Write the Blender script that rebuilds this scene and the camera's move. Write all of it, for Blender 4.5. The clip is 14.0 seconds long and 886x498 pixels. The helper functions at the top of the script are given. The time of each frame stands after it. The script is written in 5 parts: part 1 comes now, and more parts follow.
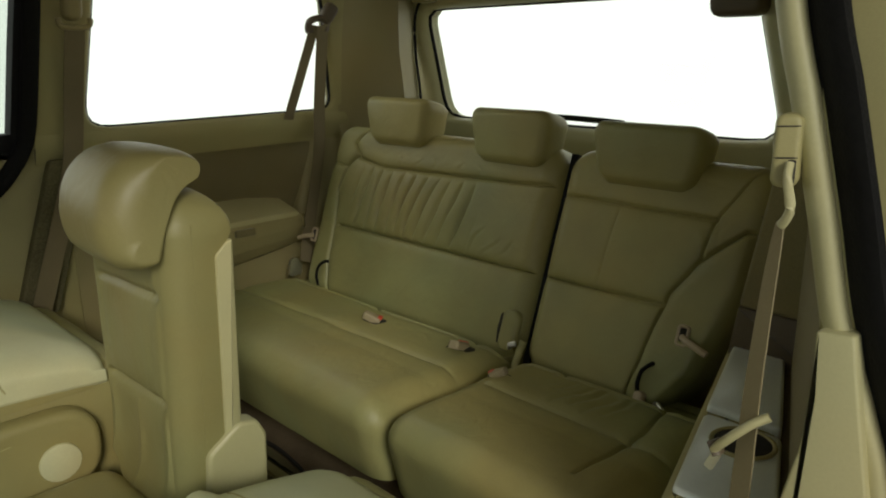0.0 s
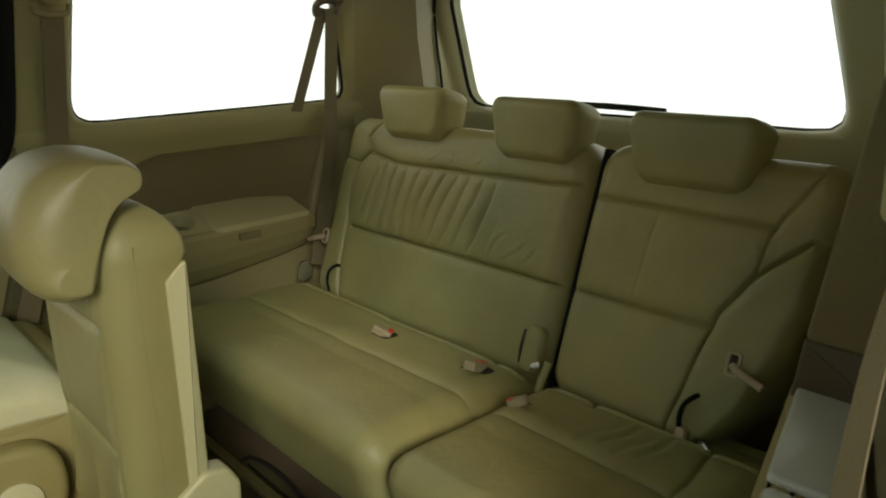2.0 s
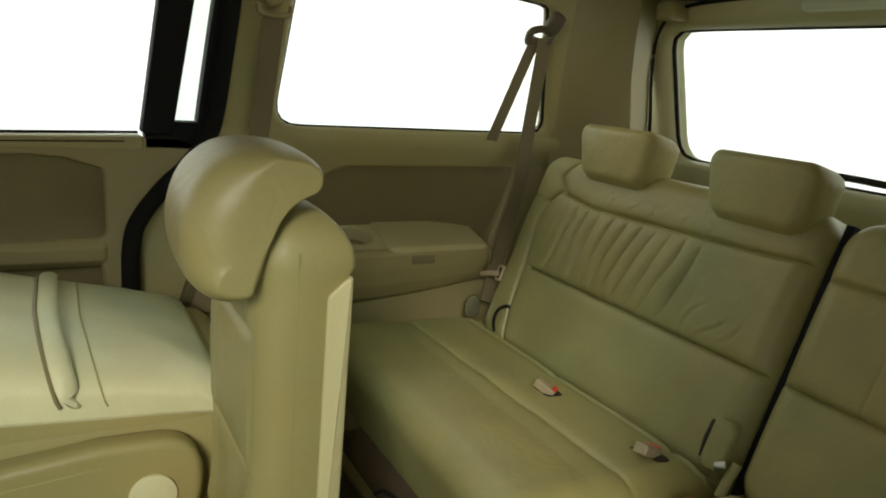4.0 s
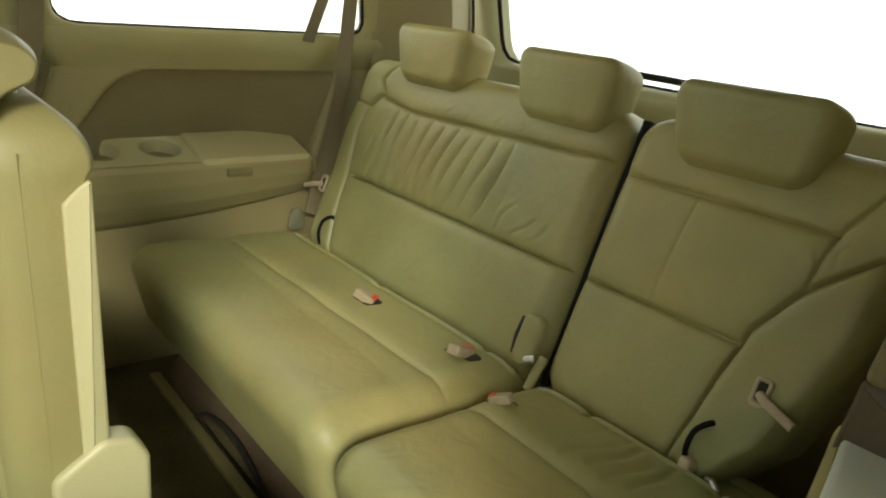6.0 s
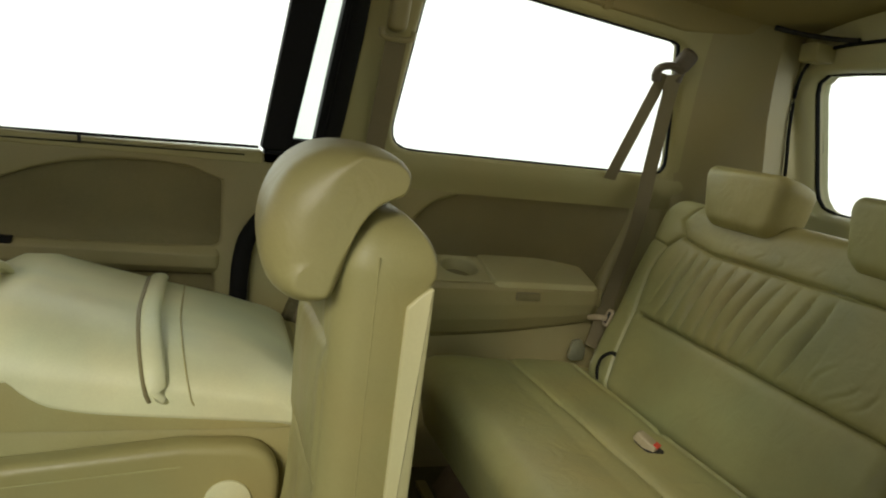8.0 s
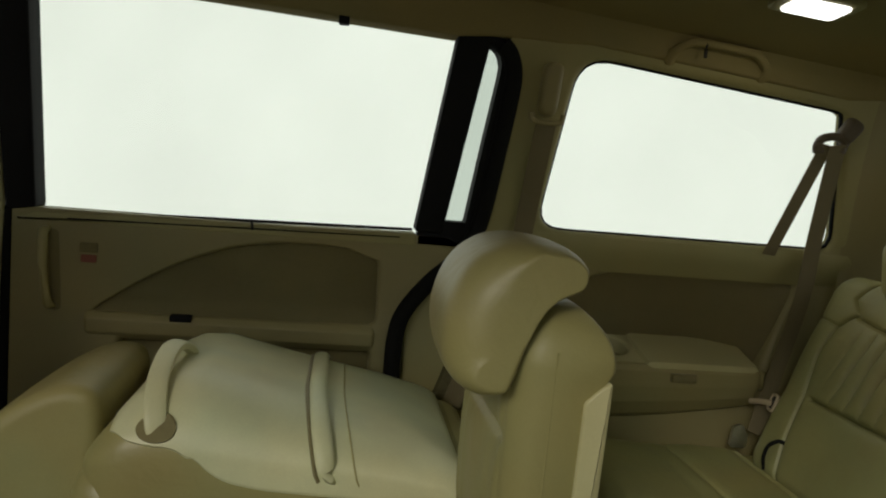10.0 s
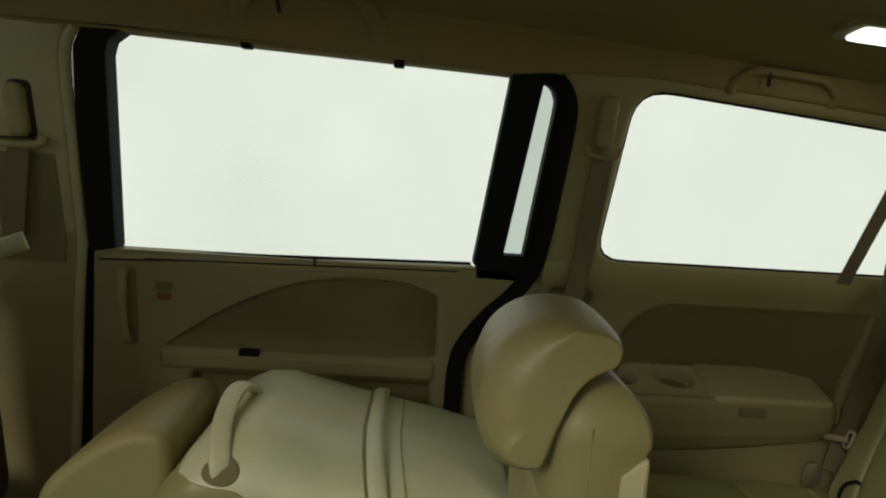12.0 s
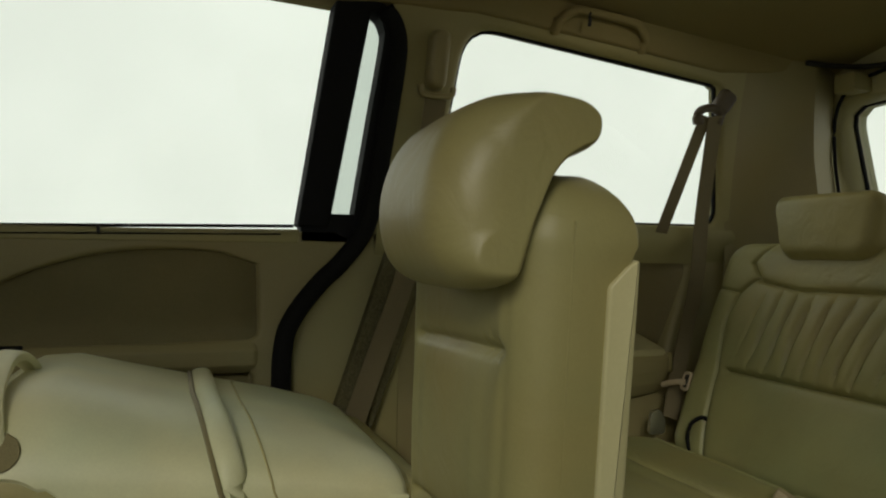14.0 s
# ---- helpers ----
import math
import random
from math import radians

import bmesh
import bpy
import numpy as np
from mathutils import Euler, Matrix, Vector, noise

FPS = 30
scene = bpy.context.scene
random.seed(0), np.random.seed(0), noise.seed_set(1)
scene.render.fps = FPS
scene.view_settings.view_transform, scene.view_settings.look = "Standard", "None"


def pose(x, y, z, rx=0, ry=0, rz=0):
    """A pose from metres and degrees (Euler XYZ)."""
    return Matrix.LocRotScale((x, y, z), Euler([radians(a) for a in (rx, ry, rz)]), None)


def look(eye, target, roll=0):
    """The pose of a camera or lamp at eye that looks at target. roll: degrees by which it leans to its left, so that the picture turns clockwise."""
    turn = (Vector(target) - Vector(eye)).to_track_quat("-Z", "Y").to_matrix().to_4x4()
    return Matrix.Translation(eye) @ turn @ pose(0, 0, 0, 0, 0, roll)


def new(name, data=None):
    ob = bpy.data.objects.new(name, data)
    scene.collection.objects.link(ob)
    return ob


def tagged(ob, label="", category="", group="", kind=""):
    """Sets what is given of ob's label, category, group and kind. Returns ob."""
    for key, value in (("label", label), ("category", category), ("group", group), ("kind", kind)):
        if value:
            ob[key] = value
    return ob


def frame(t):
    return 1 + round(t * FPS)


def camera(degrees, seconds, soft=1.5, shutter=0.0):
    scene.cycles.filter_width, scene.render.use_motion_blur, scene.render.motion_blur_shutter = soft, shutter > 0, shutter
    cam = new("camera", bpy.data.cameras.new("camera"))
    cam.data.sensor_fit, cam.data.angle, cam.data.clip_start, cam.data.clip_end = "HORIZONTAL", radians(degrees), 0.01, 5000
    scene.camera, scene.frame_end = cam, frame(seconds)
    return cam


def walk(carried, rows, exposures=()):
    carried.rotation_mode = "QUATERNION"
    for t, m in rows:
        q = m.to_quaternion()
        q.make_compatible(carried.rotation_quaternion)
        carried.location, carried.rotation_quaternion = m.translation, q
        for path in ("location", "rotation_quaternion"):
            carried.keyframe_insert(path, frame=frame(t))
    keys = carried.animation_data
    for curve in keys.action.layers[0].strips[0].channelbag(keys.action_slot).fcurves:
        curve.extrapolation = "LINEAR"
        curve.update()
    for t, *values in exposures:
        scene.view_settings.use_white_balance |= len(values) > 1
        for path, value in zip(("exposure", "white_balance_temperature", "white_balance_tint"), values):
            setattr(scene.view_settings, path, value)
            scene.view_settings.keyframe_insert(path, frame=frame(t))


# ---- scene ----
cam = camera(62.0, 14.0, soft=2.0, shutter=0.25)
PATH = [
    (0, (-0.392, -0.412, 1.010), (0.969, 0.957, 0.489), -0.7),
    (0.5, (-0.334, -0.382, 1.010), (1.025, 0.982, 0.468), -1.8),
    (1, (-0.297, -0.354, 1.007), (1.058, 1.006, 0.447), -2.0),
    (1.5, (-0.264, -0.330, 1.007), (1.069, 1.043, 0.426), -2.4),
    (2, (-0.212, -0.310, 1.003), (1.061, 1.130, 0.448), -1.7),
    (2.5, (-0.197, -0.242, 0.980), (0.886, 1.382, 0.544), 1.3),
    (2.7, (-0.195, -0.216, 0.978), (0.763, 1.496, 0.586), 2.6),
    (4.8, (-0.072, -0.186, 0.954), (0.854, 1.503, 0.416), 5.2),
    (5, (-0.047, -0.198, 0.948), (1.020, 1.389, 0.364), 4.6),
    (5.5, (-0.039, -0.217, 0.941), (1.196, 1.220, 0.303), 4.2),
    (6, (-0.048, -0.201, 0.943), (1.160, 1.259, 0.302), 5.1),
    (6.5, (-0.068, -0.177, 0.943), (1.037, 1.388, 0.368), 7.0),
    (7, (-0.087, -0.148, 0.924), (0.795, 1.581, 0.446), 7.6),
    (7.5, (-0.094, -0.153, 0.929), (0.614, 1.669, 0.509), 7.4),
    (8, (-0.107, -0.163, 0.929), (0.512, 1.704, 0.566), 6.9),
    (8.5, (-0.141, -0.145, 0.920), (0.429, 1.749, 0.618), 6.6),
    (9, (-0.161, -0.151, 0.922), (0.331, 1.771, 0.666), 6.1),
    (11.3, (-0.150, -0.174, 1.006), (-0.057, 1.813, 0.795), 4.4),
    (11.5, (-0.135, -0.177, 1.012), (-0.034, 1.810, 0.802), 4.3),
    (12, (-0.123, -0.170, 1.034), (-0.060, 1.816, 0.804), 3.7),
    (12.5, (-0.128, -0.163, 1.022), (-0.095, 1.826, 0.813), 2.9),
    (13, (-0.121, -0.122, 0.972), (0.030, 1.868, 0.841), 2.1),
    (13.5, (-0.182, -0.044, 0.840), (0.302, 1.896, 0.841), 1.2),
    (14, (-0.236, 0.031, 0.754), (0.455, 1.908, 0.762), 1.0),
]
EXPOSURES = [(0.0, 0.04), (1.5, 0.14), (2.7, 0.36), (4.8, 0.5), (5.1, 0.55), (5.5, 1.02), (6.0, 1.20), (6.5, 1.24), (7.0, 1.14), (7.5, 0.68), (8.0, 0.46), (8.5, 0.27), (9.1, -0.23), (11.3, -0.52), (13.0, -0.54), (14.0, -0.48)]
walk(cam, [(t, look(eye, target, roll)) for t, eye, target, roll in PATH], EXPOSURES)
SKY, SUN, BACK, BULB = 0.066, 1.4, 1.50, 0.4

# ---- world and light ----
world = bpy.data.worlds.new("overcast")
scene.world = world
world.use_nodes = True
wn = world.node_tree
wn.nodes.clear()
w_out = wn.nodes.new("ShaderNodeOutputWorld")
w_bg = wn.nodes.new("ShaderNodeBackground")
w_sky = wn.nodes.new("ShaderNodeTexSky")
w_sky.sky_type = "NISHITA"
w_sky.sun_disc = False
w_sky.sun_elevation = radians(28)
w_sky.sun_rotation = radians(215)
w_sat = wn.nodes.new("ShaderNodeHueSaturation")
w_sat.inputs["Saturation"].default_value = 0.12
wn.links.new(w_sky.outputs[0], w_sat.inputs["Color"])
wn.links.new(w_sat.outputs[0], w_bg.inputs["Color"])
wn.links.new(w_bg.outputs[0], w_out.inputs["Surface"])
w_bg.inputs["Strength"].default_value = SKY

sun_data = bpy.data.lights.new("sun", "SUN")
sun_data.energy = SUN
sun_data.angle = radians(14)
sun_data.color = (1.0, 0.95, 0.82)
sun = new("sun", sun_data)
sun.matrix_world = look((-2.3, -4.05, 3.1), (0.4, 0.95, 0.35))

# ---- materials ----
def material(name, colour, rough=0.5, metal=0.0, spec=0.5, grain=0.0, grain_scale=200.0, bump=0.0, bump_scale=300.0,
             stain=0.0, stain_scale=6.0, sheen=0.0, coat=0.0, wrinkle=0.0, tone=0.0):
    """A procedural surface: a base colour with grain and broad wear, and fine relief."""
    m = bpy.data.materials.new(name)
    m.use_nodes = True
    nt = m.node_tree
    b = nt.nodes["Principled BSDF"]
    b.inputs["Roughness"].default_value = rough
    b.inputs["Metallic"].default_value = metal
    b.inputs["Specular IOR Level"].default_value = spec
    b.inputs["Sheen Weight"].default_value = sheen
    b.inputs["Coat Weight"].default_value = coat
    b.inputs["Coat Roughness"].default_value = 0.28
    co = nt.nodes.new("ShaderNodeTexCoord")
    last = None
    base = nt.nodes.new("ShaderNodeRGB")
    base.outputs[0].default_value = (*colour, 1)
    last = base.outputs[0]
    for amount, scale, detail in ((grain, grain_scale, 3), (stain, stain_scale, 5)):
        if amount <= 0:
            continue
        tex = nt.nodes.new("ShaderNodeTexNoise")
        tex.inputs["Scale"].default_value = scale
        tex.inputs["Detail"].default_value = detail
        nt.links.new(co.outputs["Object"], tex.inputs["Vector"])
        ramp = nt.nodes.new("ShaderNodeMapRange")
        ramp.inputs["From Min"].default_value, ramp.inputs["From Max"].default_value = 0.3, 0.7
        ramp.inputs["To Min"].default_value, ramp.inputs["To Max"].default_value = 1 - amount, 1 + amount * 0.5
        nt.links.new(tex.outputs["Fac"], ramp.inputs["Value"])
        mul = nt.nodes.new("ShaderNodeVectorMath")
        mul.operation = "SCALE"
        nt.links.new(last, mul.inputs[0])
        nt.links.new(ramp.outputs[0], mul.inputs["Scale"])
        last = mul.outputs[0]
        if scale == stain_scale:
            rr = nt.nodes.new("ShaderNodeMapRange")
            rr.inputs["From Min"].default_value, rr.inputs["From Max"].default_value = 0.3, 0.7
            rr.inputs["To Min"].default_value, rr.inputs["To Max"].default_value = max(rough - 0.08, 0.02), min(rough + 0.1, 1)
            nt.links.new(tex.outputs["Fac"], rr.inputs["Value"])
            nt.links.new(rr.outputs[0], b.inputs["Roughness"])
    if tone > 0:
        tex = nt.nodes.new("ShaderNodeTexNoise")
        tex.inputs["Scale"].default_value = 2.6
        tex.inputs["Detail"].default_value = 3.0
        nt.links.new(co.outputs["Object"], tex.inputs["Vector"])
        ramp = nt.nodes.new("ShaderNodeMapRange")
        ramp.inputs["From Min"].default_value, ramp.inputs["From Max"].default_value = 0.35, 0.65
        nt.links.new(tex.outputs["Fac"], ramp.inputs["Value"])
        shade = nt.nodes.new("ShaderNodeMix")
        shade.data_type = "VECTOR"
        shade.inputs["A"].default_value = (1 + tone, 1.0, 1 - tone)
        shade.inputs["B"].default_value = (1 - tone, 1 + 0.3 * tone, 1 + tone)
        nt.links.new(ramp.outputs[0], shade.inputs["Factor"])
        mul = nt.nodes.new("ShaderNodeVectorMath")
        mul.operation = "MULTIPLY"
        nt.links.new(last, mul.inputs[0])
        nt.links.new(shade.outputs["Result"], mul.inputs[1])
        last = mul.outputs[0]
    nt.links.new(last, b.inputs["Base Color"])
    if bump > 0:
        tex = nt.nodes.new("ShaderNodeTexVoronoi" if bump_scale > 250 else "ShaderNodeTexNoise")
        tex.inputs["Scale"].default_value = bump_scale
        nt.links.new(co.outputs["Object"], tex.inputs["Vector"])
        bp = nt.nodes.new("ShaderNodeBump")
        bp.inputs["Strength"].default_value = bump
        bp.inputs["Distance"].default_value = 0.002
        nt.links.new(tex.outputs[0], bp.inputs["Height"])
        nt.links.new(bp.outputs[0], b.inputs["Normal"])
        if wrinkle > 0:
            soft = nt.nodes.new("ShaderNodeTexNoise")
            soft.inputs["Scale"].default_value = 22.0
            soft.inputs["Detail"].default_value = 4.0
            soft.inputs["Distortion"].default_value = 1.2
            nt.links.new(co.outputs["Object"], soft.inputs["Vector"])
            b2 = nt.nodes.new("ShaderNodeBump")
            b2.inputs["Strength"].default_value = wrinkle
            b2.inputs["Distance"].default_value = 0.012
            nt.links.new(soft.outputs["Fac"], b2.inputs["Height"])
            nt.links.new(b2.outputs[0], bp.inputs["Normal"])
    return m


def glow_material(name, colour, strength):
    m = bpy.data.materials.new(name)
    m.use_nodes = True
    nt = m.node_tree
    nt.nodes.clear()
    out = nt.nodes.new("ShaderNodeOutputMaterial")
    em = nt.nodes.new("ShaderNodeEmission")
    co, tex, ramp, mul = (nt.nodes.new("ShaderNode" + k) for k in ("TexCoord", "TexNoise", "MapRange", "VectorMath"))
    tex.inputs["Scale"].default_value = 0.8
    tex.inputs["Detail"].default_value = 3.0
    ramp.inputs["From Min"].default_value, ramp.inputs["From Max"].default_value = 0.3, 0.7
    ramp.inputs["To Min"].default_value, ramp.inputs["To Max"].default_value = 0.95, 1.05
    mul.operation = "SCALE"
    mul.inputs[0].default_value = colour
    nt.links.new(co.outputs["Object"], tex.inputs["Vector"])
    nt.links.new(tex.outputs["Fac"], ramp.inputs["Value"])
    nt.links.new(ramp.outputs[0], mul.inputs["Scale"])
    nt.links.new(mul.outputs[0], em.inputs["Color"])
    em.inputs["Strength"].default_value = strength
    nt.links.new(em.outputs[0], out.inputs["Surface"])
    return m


def glass_material(name, tint):
    m = bpy.data.materials.new(name)
    m.use_nodes = True
    nt = m.node_tree
    nt.nodes.clear()
    out = nt.nodes.new("ShaderNodeOutputMaterial")
    mix = nt.nodes.new("ShaderNodeMixShader")
    clear = nt.nodes.new("ShaderNodeBsdfTransparent")
    clear.inputs["Color"].default_value = (*tint, 1)
    gloss = nt.nodes.new("ShaderNodeBsdfGlossy")
    gloss.inputs["Roughness"].default_value = 0.03
    mix.inputs["Fac"].default_value = 0.04
    nt.links.new(clear.outputs[0], mix.inputs[1])
    nt.links.new(gloss.outputs[0], mix.inputs[2])
    nt.links.new(mix.outputs[0], out.inputs["Surface"])
    return m


LEATHER = material("leather", (0.336, 0.313, 0.126), 0.47, wrinkle=0.16, tone=0.08, spec=0.45, grain=0.03, grain_scale=350, bump=0.04, bump_scale=650, stain=0.16, stain_scale=6)
LEATHER_FRONT = material("leather_light", (0.315, 0.280, 0.112), 0.46, wrinkle=0.12, tone=0.08, spec=0.45, grain=0.03, grain_scale=350, bump=0.03, bump_scale=650, stain=0.12, stain_scale=5)
PLASTIC = material("trim_plastic", (0.385, 0.344, 0.150), 0.5, tone=0.05, grain=0.04, grain_scale=400, bump=0.15, bump_scale=900, stain=0.06, stain_scale=4)
SHELL = material("seat_shell_plastic", (0.62, 0.615, 0.37), 0.42, tone=0.07, grain=0.03, grain_scale=300, bump=0.12, bump_scale=900, stain=0.12, stain_scale=9)
# a slightly redder door fabric, lightened to offset the shade in the hollow
QUARTER_CLOTH = material("quarter_fabric", (0.285, 0.240, 0.116), 0.85, tone=0.05, spec=0.2, grain=0.25, grain_scale=900, bump=0.4, bump_scale=900, stain=0.1, stain_scale=7, sheen=0.2)
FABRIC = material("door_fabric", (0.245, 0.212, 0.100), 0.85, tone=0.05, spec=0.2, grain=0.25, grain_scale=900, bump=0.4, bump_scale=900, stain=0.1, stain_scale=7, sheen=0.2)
HEADLINER = material("headliner_cloth", (0.331, 0.277, 0.126), 0.95, tone=0.05, spec=0.1, grain=0.12, grain_scale=700, bump=0.3, bump_scale=900, stain=0.06, stain_scale=3)
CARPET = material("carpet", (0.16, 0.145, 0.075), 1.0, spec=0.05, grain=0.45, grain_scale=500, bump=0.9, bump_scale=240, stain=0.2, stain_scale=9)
CARPET_BROWN = material("seat_riser_carpet", (0.17, 0.13, 0.08), 1.0, spec=0.05, grain=0.4, grain_scale=500, bump=0.9, bump_scale=240, stain=0.2, stain_scale=9)
BLACK = material("black_frame", (0.008, 0.008, 0.008), 0.7, spec=0.2, grain=0.2, grain_scale=200, bump=0.1, bump_scale=500)
RUBBER = material("black_rubber", (0.008, 0.008, 0.007), 0.8, spec=0.2, grain=0.2, grain_scale=150, bump=0.2, bump_scale=300)
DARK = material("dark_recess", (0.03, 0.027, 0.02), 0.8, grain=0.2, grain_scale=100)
# belt webbing with shade in its colour, for the backlit left belts
BELT_SHADED = material("shaded_belt_webbing", (0.235, 0.195, 0.105), 0.75, spec=0.25, grain=0.25, grain_scale=1100, bump=0.4, bump_scale=1100, stain=0.08, stain_scale=8)
TRIM = material("tan_lower_trim", (0.330, 0.286, 0.128), 0.5, tone=0.05, grain=0.04, grain_scale=400, bump=0.15, bump_scale=900, stain=0.08, stain_scale=4)
# the same webbing, lightened for the daylight on the doorway belt
BELT_LIT = material("lit_belt_webbing", (0.36, 0.30, 0.17), 0.75, spec=0.25, grain=0.25, grain_scale=1100, bump=0.4, bump_scale=1100, stain=0.08, stain_scale=8)
CHROME = material("steel", (0.82, 0.83, 0.80), 0.34, metal=1.0, grain=0.1, grain_scale=90)
RED = material("red_button", (0.62, 0.06, 0.03), 0.4, grain=0.08, grain_scale=200)
CREAM = material("cream_plastic", (0.50, 0.465, 0.245), 0.42, tone=0.05, grain=0.03, grain_scale=300, bump=0.05, bump_scale=900, stain=0.06, stain_scale=6)
# base colour made pale and bluish for the rear window's reflection
LID = material("glossy_lid_with_reflection", (0.76, 0.82, 0.74), 0.34, spec=0.6, coat=0.8, grain=0.03, grain_scale=300, stain=0.05, stain_scale=9)
STICKER = material("faded_sticker", (0.30, 0.10, 0.06), 0.6, grain=0.2, grain_scale=300)
BUCKLE = material("buckle_plastic", (0.34, 0.285, 0.165), 0.5, grain=0.08, grain_scale=200, bump=0.05, bump_scale=600)
PINK = material("pale_plastic_tab", (0.47, 0.385, 0.25), 0.5, grain=0.08, grain_scale=200)
PAINT = material("white_body_paint", (0.75, 0.77, 0.72), 0.2, coat=0.6, grain=0.02, grain_scale=60)
GLASS = glass_material("window_glass", (0.90, 0.93, 0.90))
VENT_GLASS = glass_material("tinted_glass", (0.73, 0.78, 0.745))
BROWN = material("brown_plastic", (0.11, 0.085, 0.05), 0.5, grain=0.08, grain_scale=300, bump=0.1, bump_scale=900)
GROUND = material("concrete", (0.42, 0.42, 0.40), 0.85, grain=0.2, grain_scale=60, bump=0.4, bump_scale=120, stain=0.2, stain_scale=1.2)
LAMP = glow_material("lamp_lens", (1.0, 0.98, 0.92), 3.0)


# ---- mesh tools ----
def thing(name, loc, label="", category="", group="", kind=""):
    ob = new(name)
    ob.empty_display_size = 0.05
    ob.location = loc
    return tagged(ob, label, category, group, kind)


def finish(name, bm, mat, angle=40):
    bmesh.ops.recalc_face_normals(bm, faces=bm.faces)
    me = bpy.data.meshes.new(name)
    bm.to_mesh(me)
    bm.free()
    me.materials.append(mat)
    me.polygons.foreach_set("use_smooth", [True] * len(me.polygons))
    me.set_sharp_from_angle(angle=radians(angle))
    return new(name, me)


def part(name, bm, mat, parent, label="", angle=40):
    """Links a bmesh in world coordinates as one mesh under a thing or a part."""
    ob = finish(name, bm, mat, angle)
    ob.parent = parent
    root = parent
    while root.parent:
        root = root.parent
    if parent is root and root.type == "EMPTY":
        ob.matrix_parent_inverse = Matrix.Translation(-root.location)
    return tagged(ob, label)


def solid(name, bm, mat, label="", category="", group="", kind="structure", angle=40):
    return tagged(finish(name, bm, mat, angle), label, category, group, kind)


def axes(o, u, v, n):
    """A map from local (u, v, n) to the world."""
    o, u, v, n = Vector(o), Vector(u), Vector(v), Vector(n)
    return lambda a, b, c: o + u * a + v * b + n * c


def pad(at, w, h, th, rc, re, nu=40, nv=40, f=None, back=0.0, taper=0.0):
    """A soft slab: rounded outline w x h, thickness th, edge radius re, with relief f(u, v); back: depth of a rounded back."""
    bm = bmesh.new()

    def half(v):
        d = min(v, h - v)
        x = w / 2
        if d < rc:
            x -= rc - math.sqrt(max(rc * rc - (rc - d) ** 2, 0))
        return x * (1 - taper * (1 - v / h))

    def inside(u, v):
        qx, qy = abs(u) - (w / 2 * (1 - taper * (1 - v / h)) - rc), abs(v - h / 2) - (h / 2 - rc)
        return -(math.hypot(max(qx, 0), max(qy, 0)) + min(max(qx, qy), 0) - rc)

    def knots(n):
        s = np.linspace(-1, 1, n + 1)
        return 0.5 * s + 0.5 * np.sin(s * math.pi / 2)

    ku, kv = knots(nu), (knots(nv) + 1) / 2 * h
    front, rear = [], []
    for v in kv:
        row, rowb = [], []
        hw = half(float(v))
        for s in ku:
            u = float(s) * hw
            d = max(inside(u, float(v)), 0.0)
            k = min(d / re, 1.0)
            q = math.sqrt(max(1 - (1 - k) ** 2, 0))
            n = th - re + re * q + (f(u, float(v)) * min(1.0, d / (0.6 * re)) if f else 0.0)
            row.append(bm.verts.new(at(u, float(v), n)))
            if back:
                rowb.append(bm.verts.new(at(u, float(v), -back * q)))
        front.append(row)
        rear.append(rowb)
    for i in range(nv):
        for j in range(nu):
            bm.faces.new((front[i][j], front[i][j + 1], front[i + 1][j + 1], front[i + 1][j]))
            if back:
                bm.faces.new((rear[i][j], rear[i + 1][j], rear[i + 1][j + 1], rear[i][j + 1]))
    ring = [(0, j) for j in range(nu)] + [(i, nu) for i in range(nv)] + [(nv, j) for j in range(nu, 0, -1)] + [(i, 0) for i in range(nv, 0, -1)]
    if back:
        low = [rear[i][j] for i, j in ring]
    else:
        low = []
        for i, j in ring:
            v = float(kv[i])
            low.append(bm.verts.new(at(float(ku[j]) * half(v), v, 0.0)))
        bm.faces.new(low)
    top = [front[i][j] for i, j in ring]
    for k in range(len(ring)):
        m = (k + 1) % len(ring)
        bm.faces.new((top[k], top[m], low[m], low[k]))
    return bm


def smooth_loop(pts, n=6, closed=True):
    """A Catmull-Rom line through the points."""
    out, k = [], len(pts)
    for i in range(k if closed else k - 1):
        p = [Vector(pts[(i + d) % k]) if closed else Vector(pts[min(max(i + d, 0), k - 1)]) for d in (-1, 0, 1, 2)]
        for s in range(n):
            t = s / n
            out.append(0.5 * (2 * p[1] + (p[2] - p[0]) * t + (2 * p[0] - 5 * p[1] + 4 * p[2] - p[3]) * t * t
                              + (3 * p[1] - p[0] - 3 * p[2] + p[3]) * t ** 3))
    if not closed:
        out.append(Vector(pts[-1]))
    return out


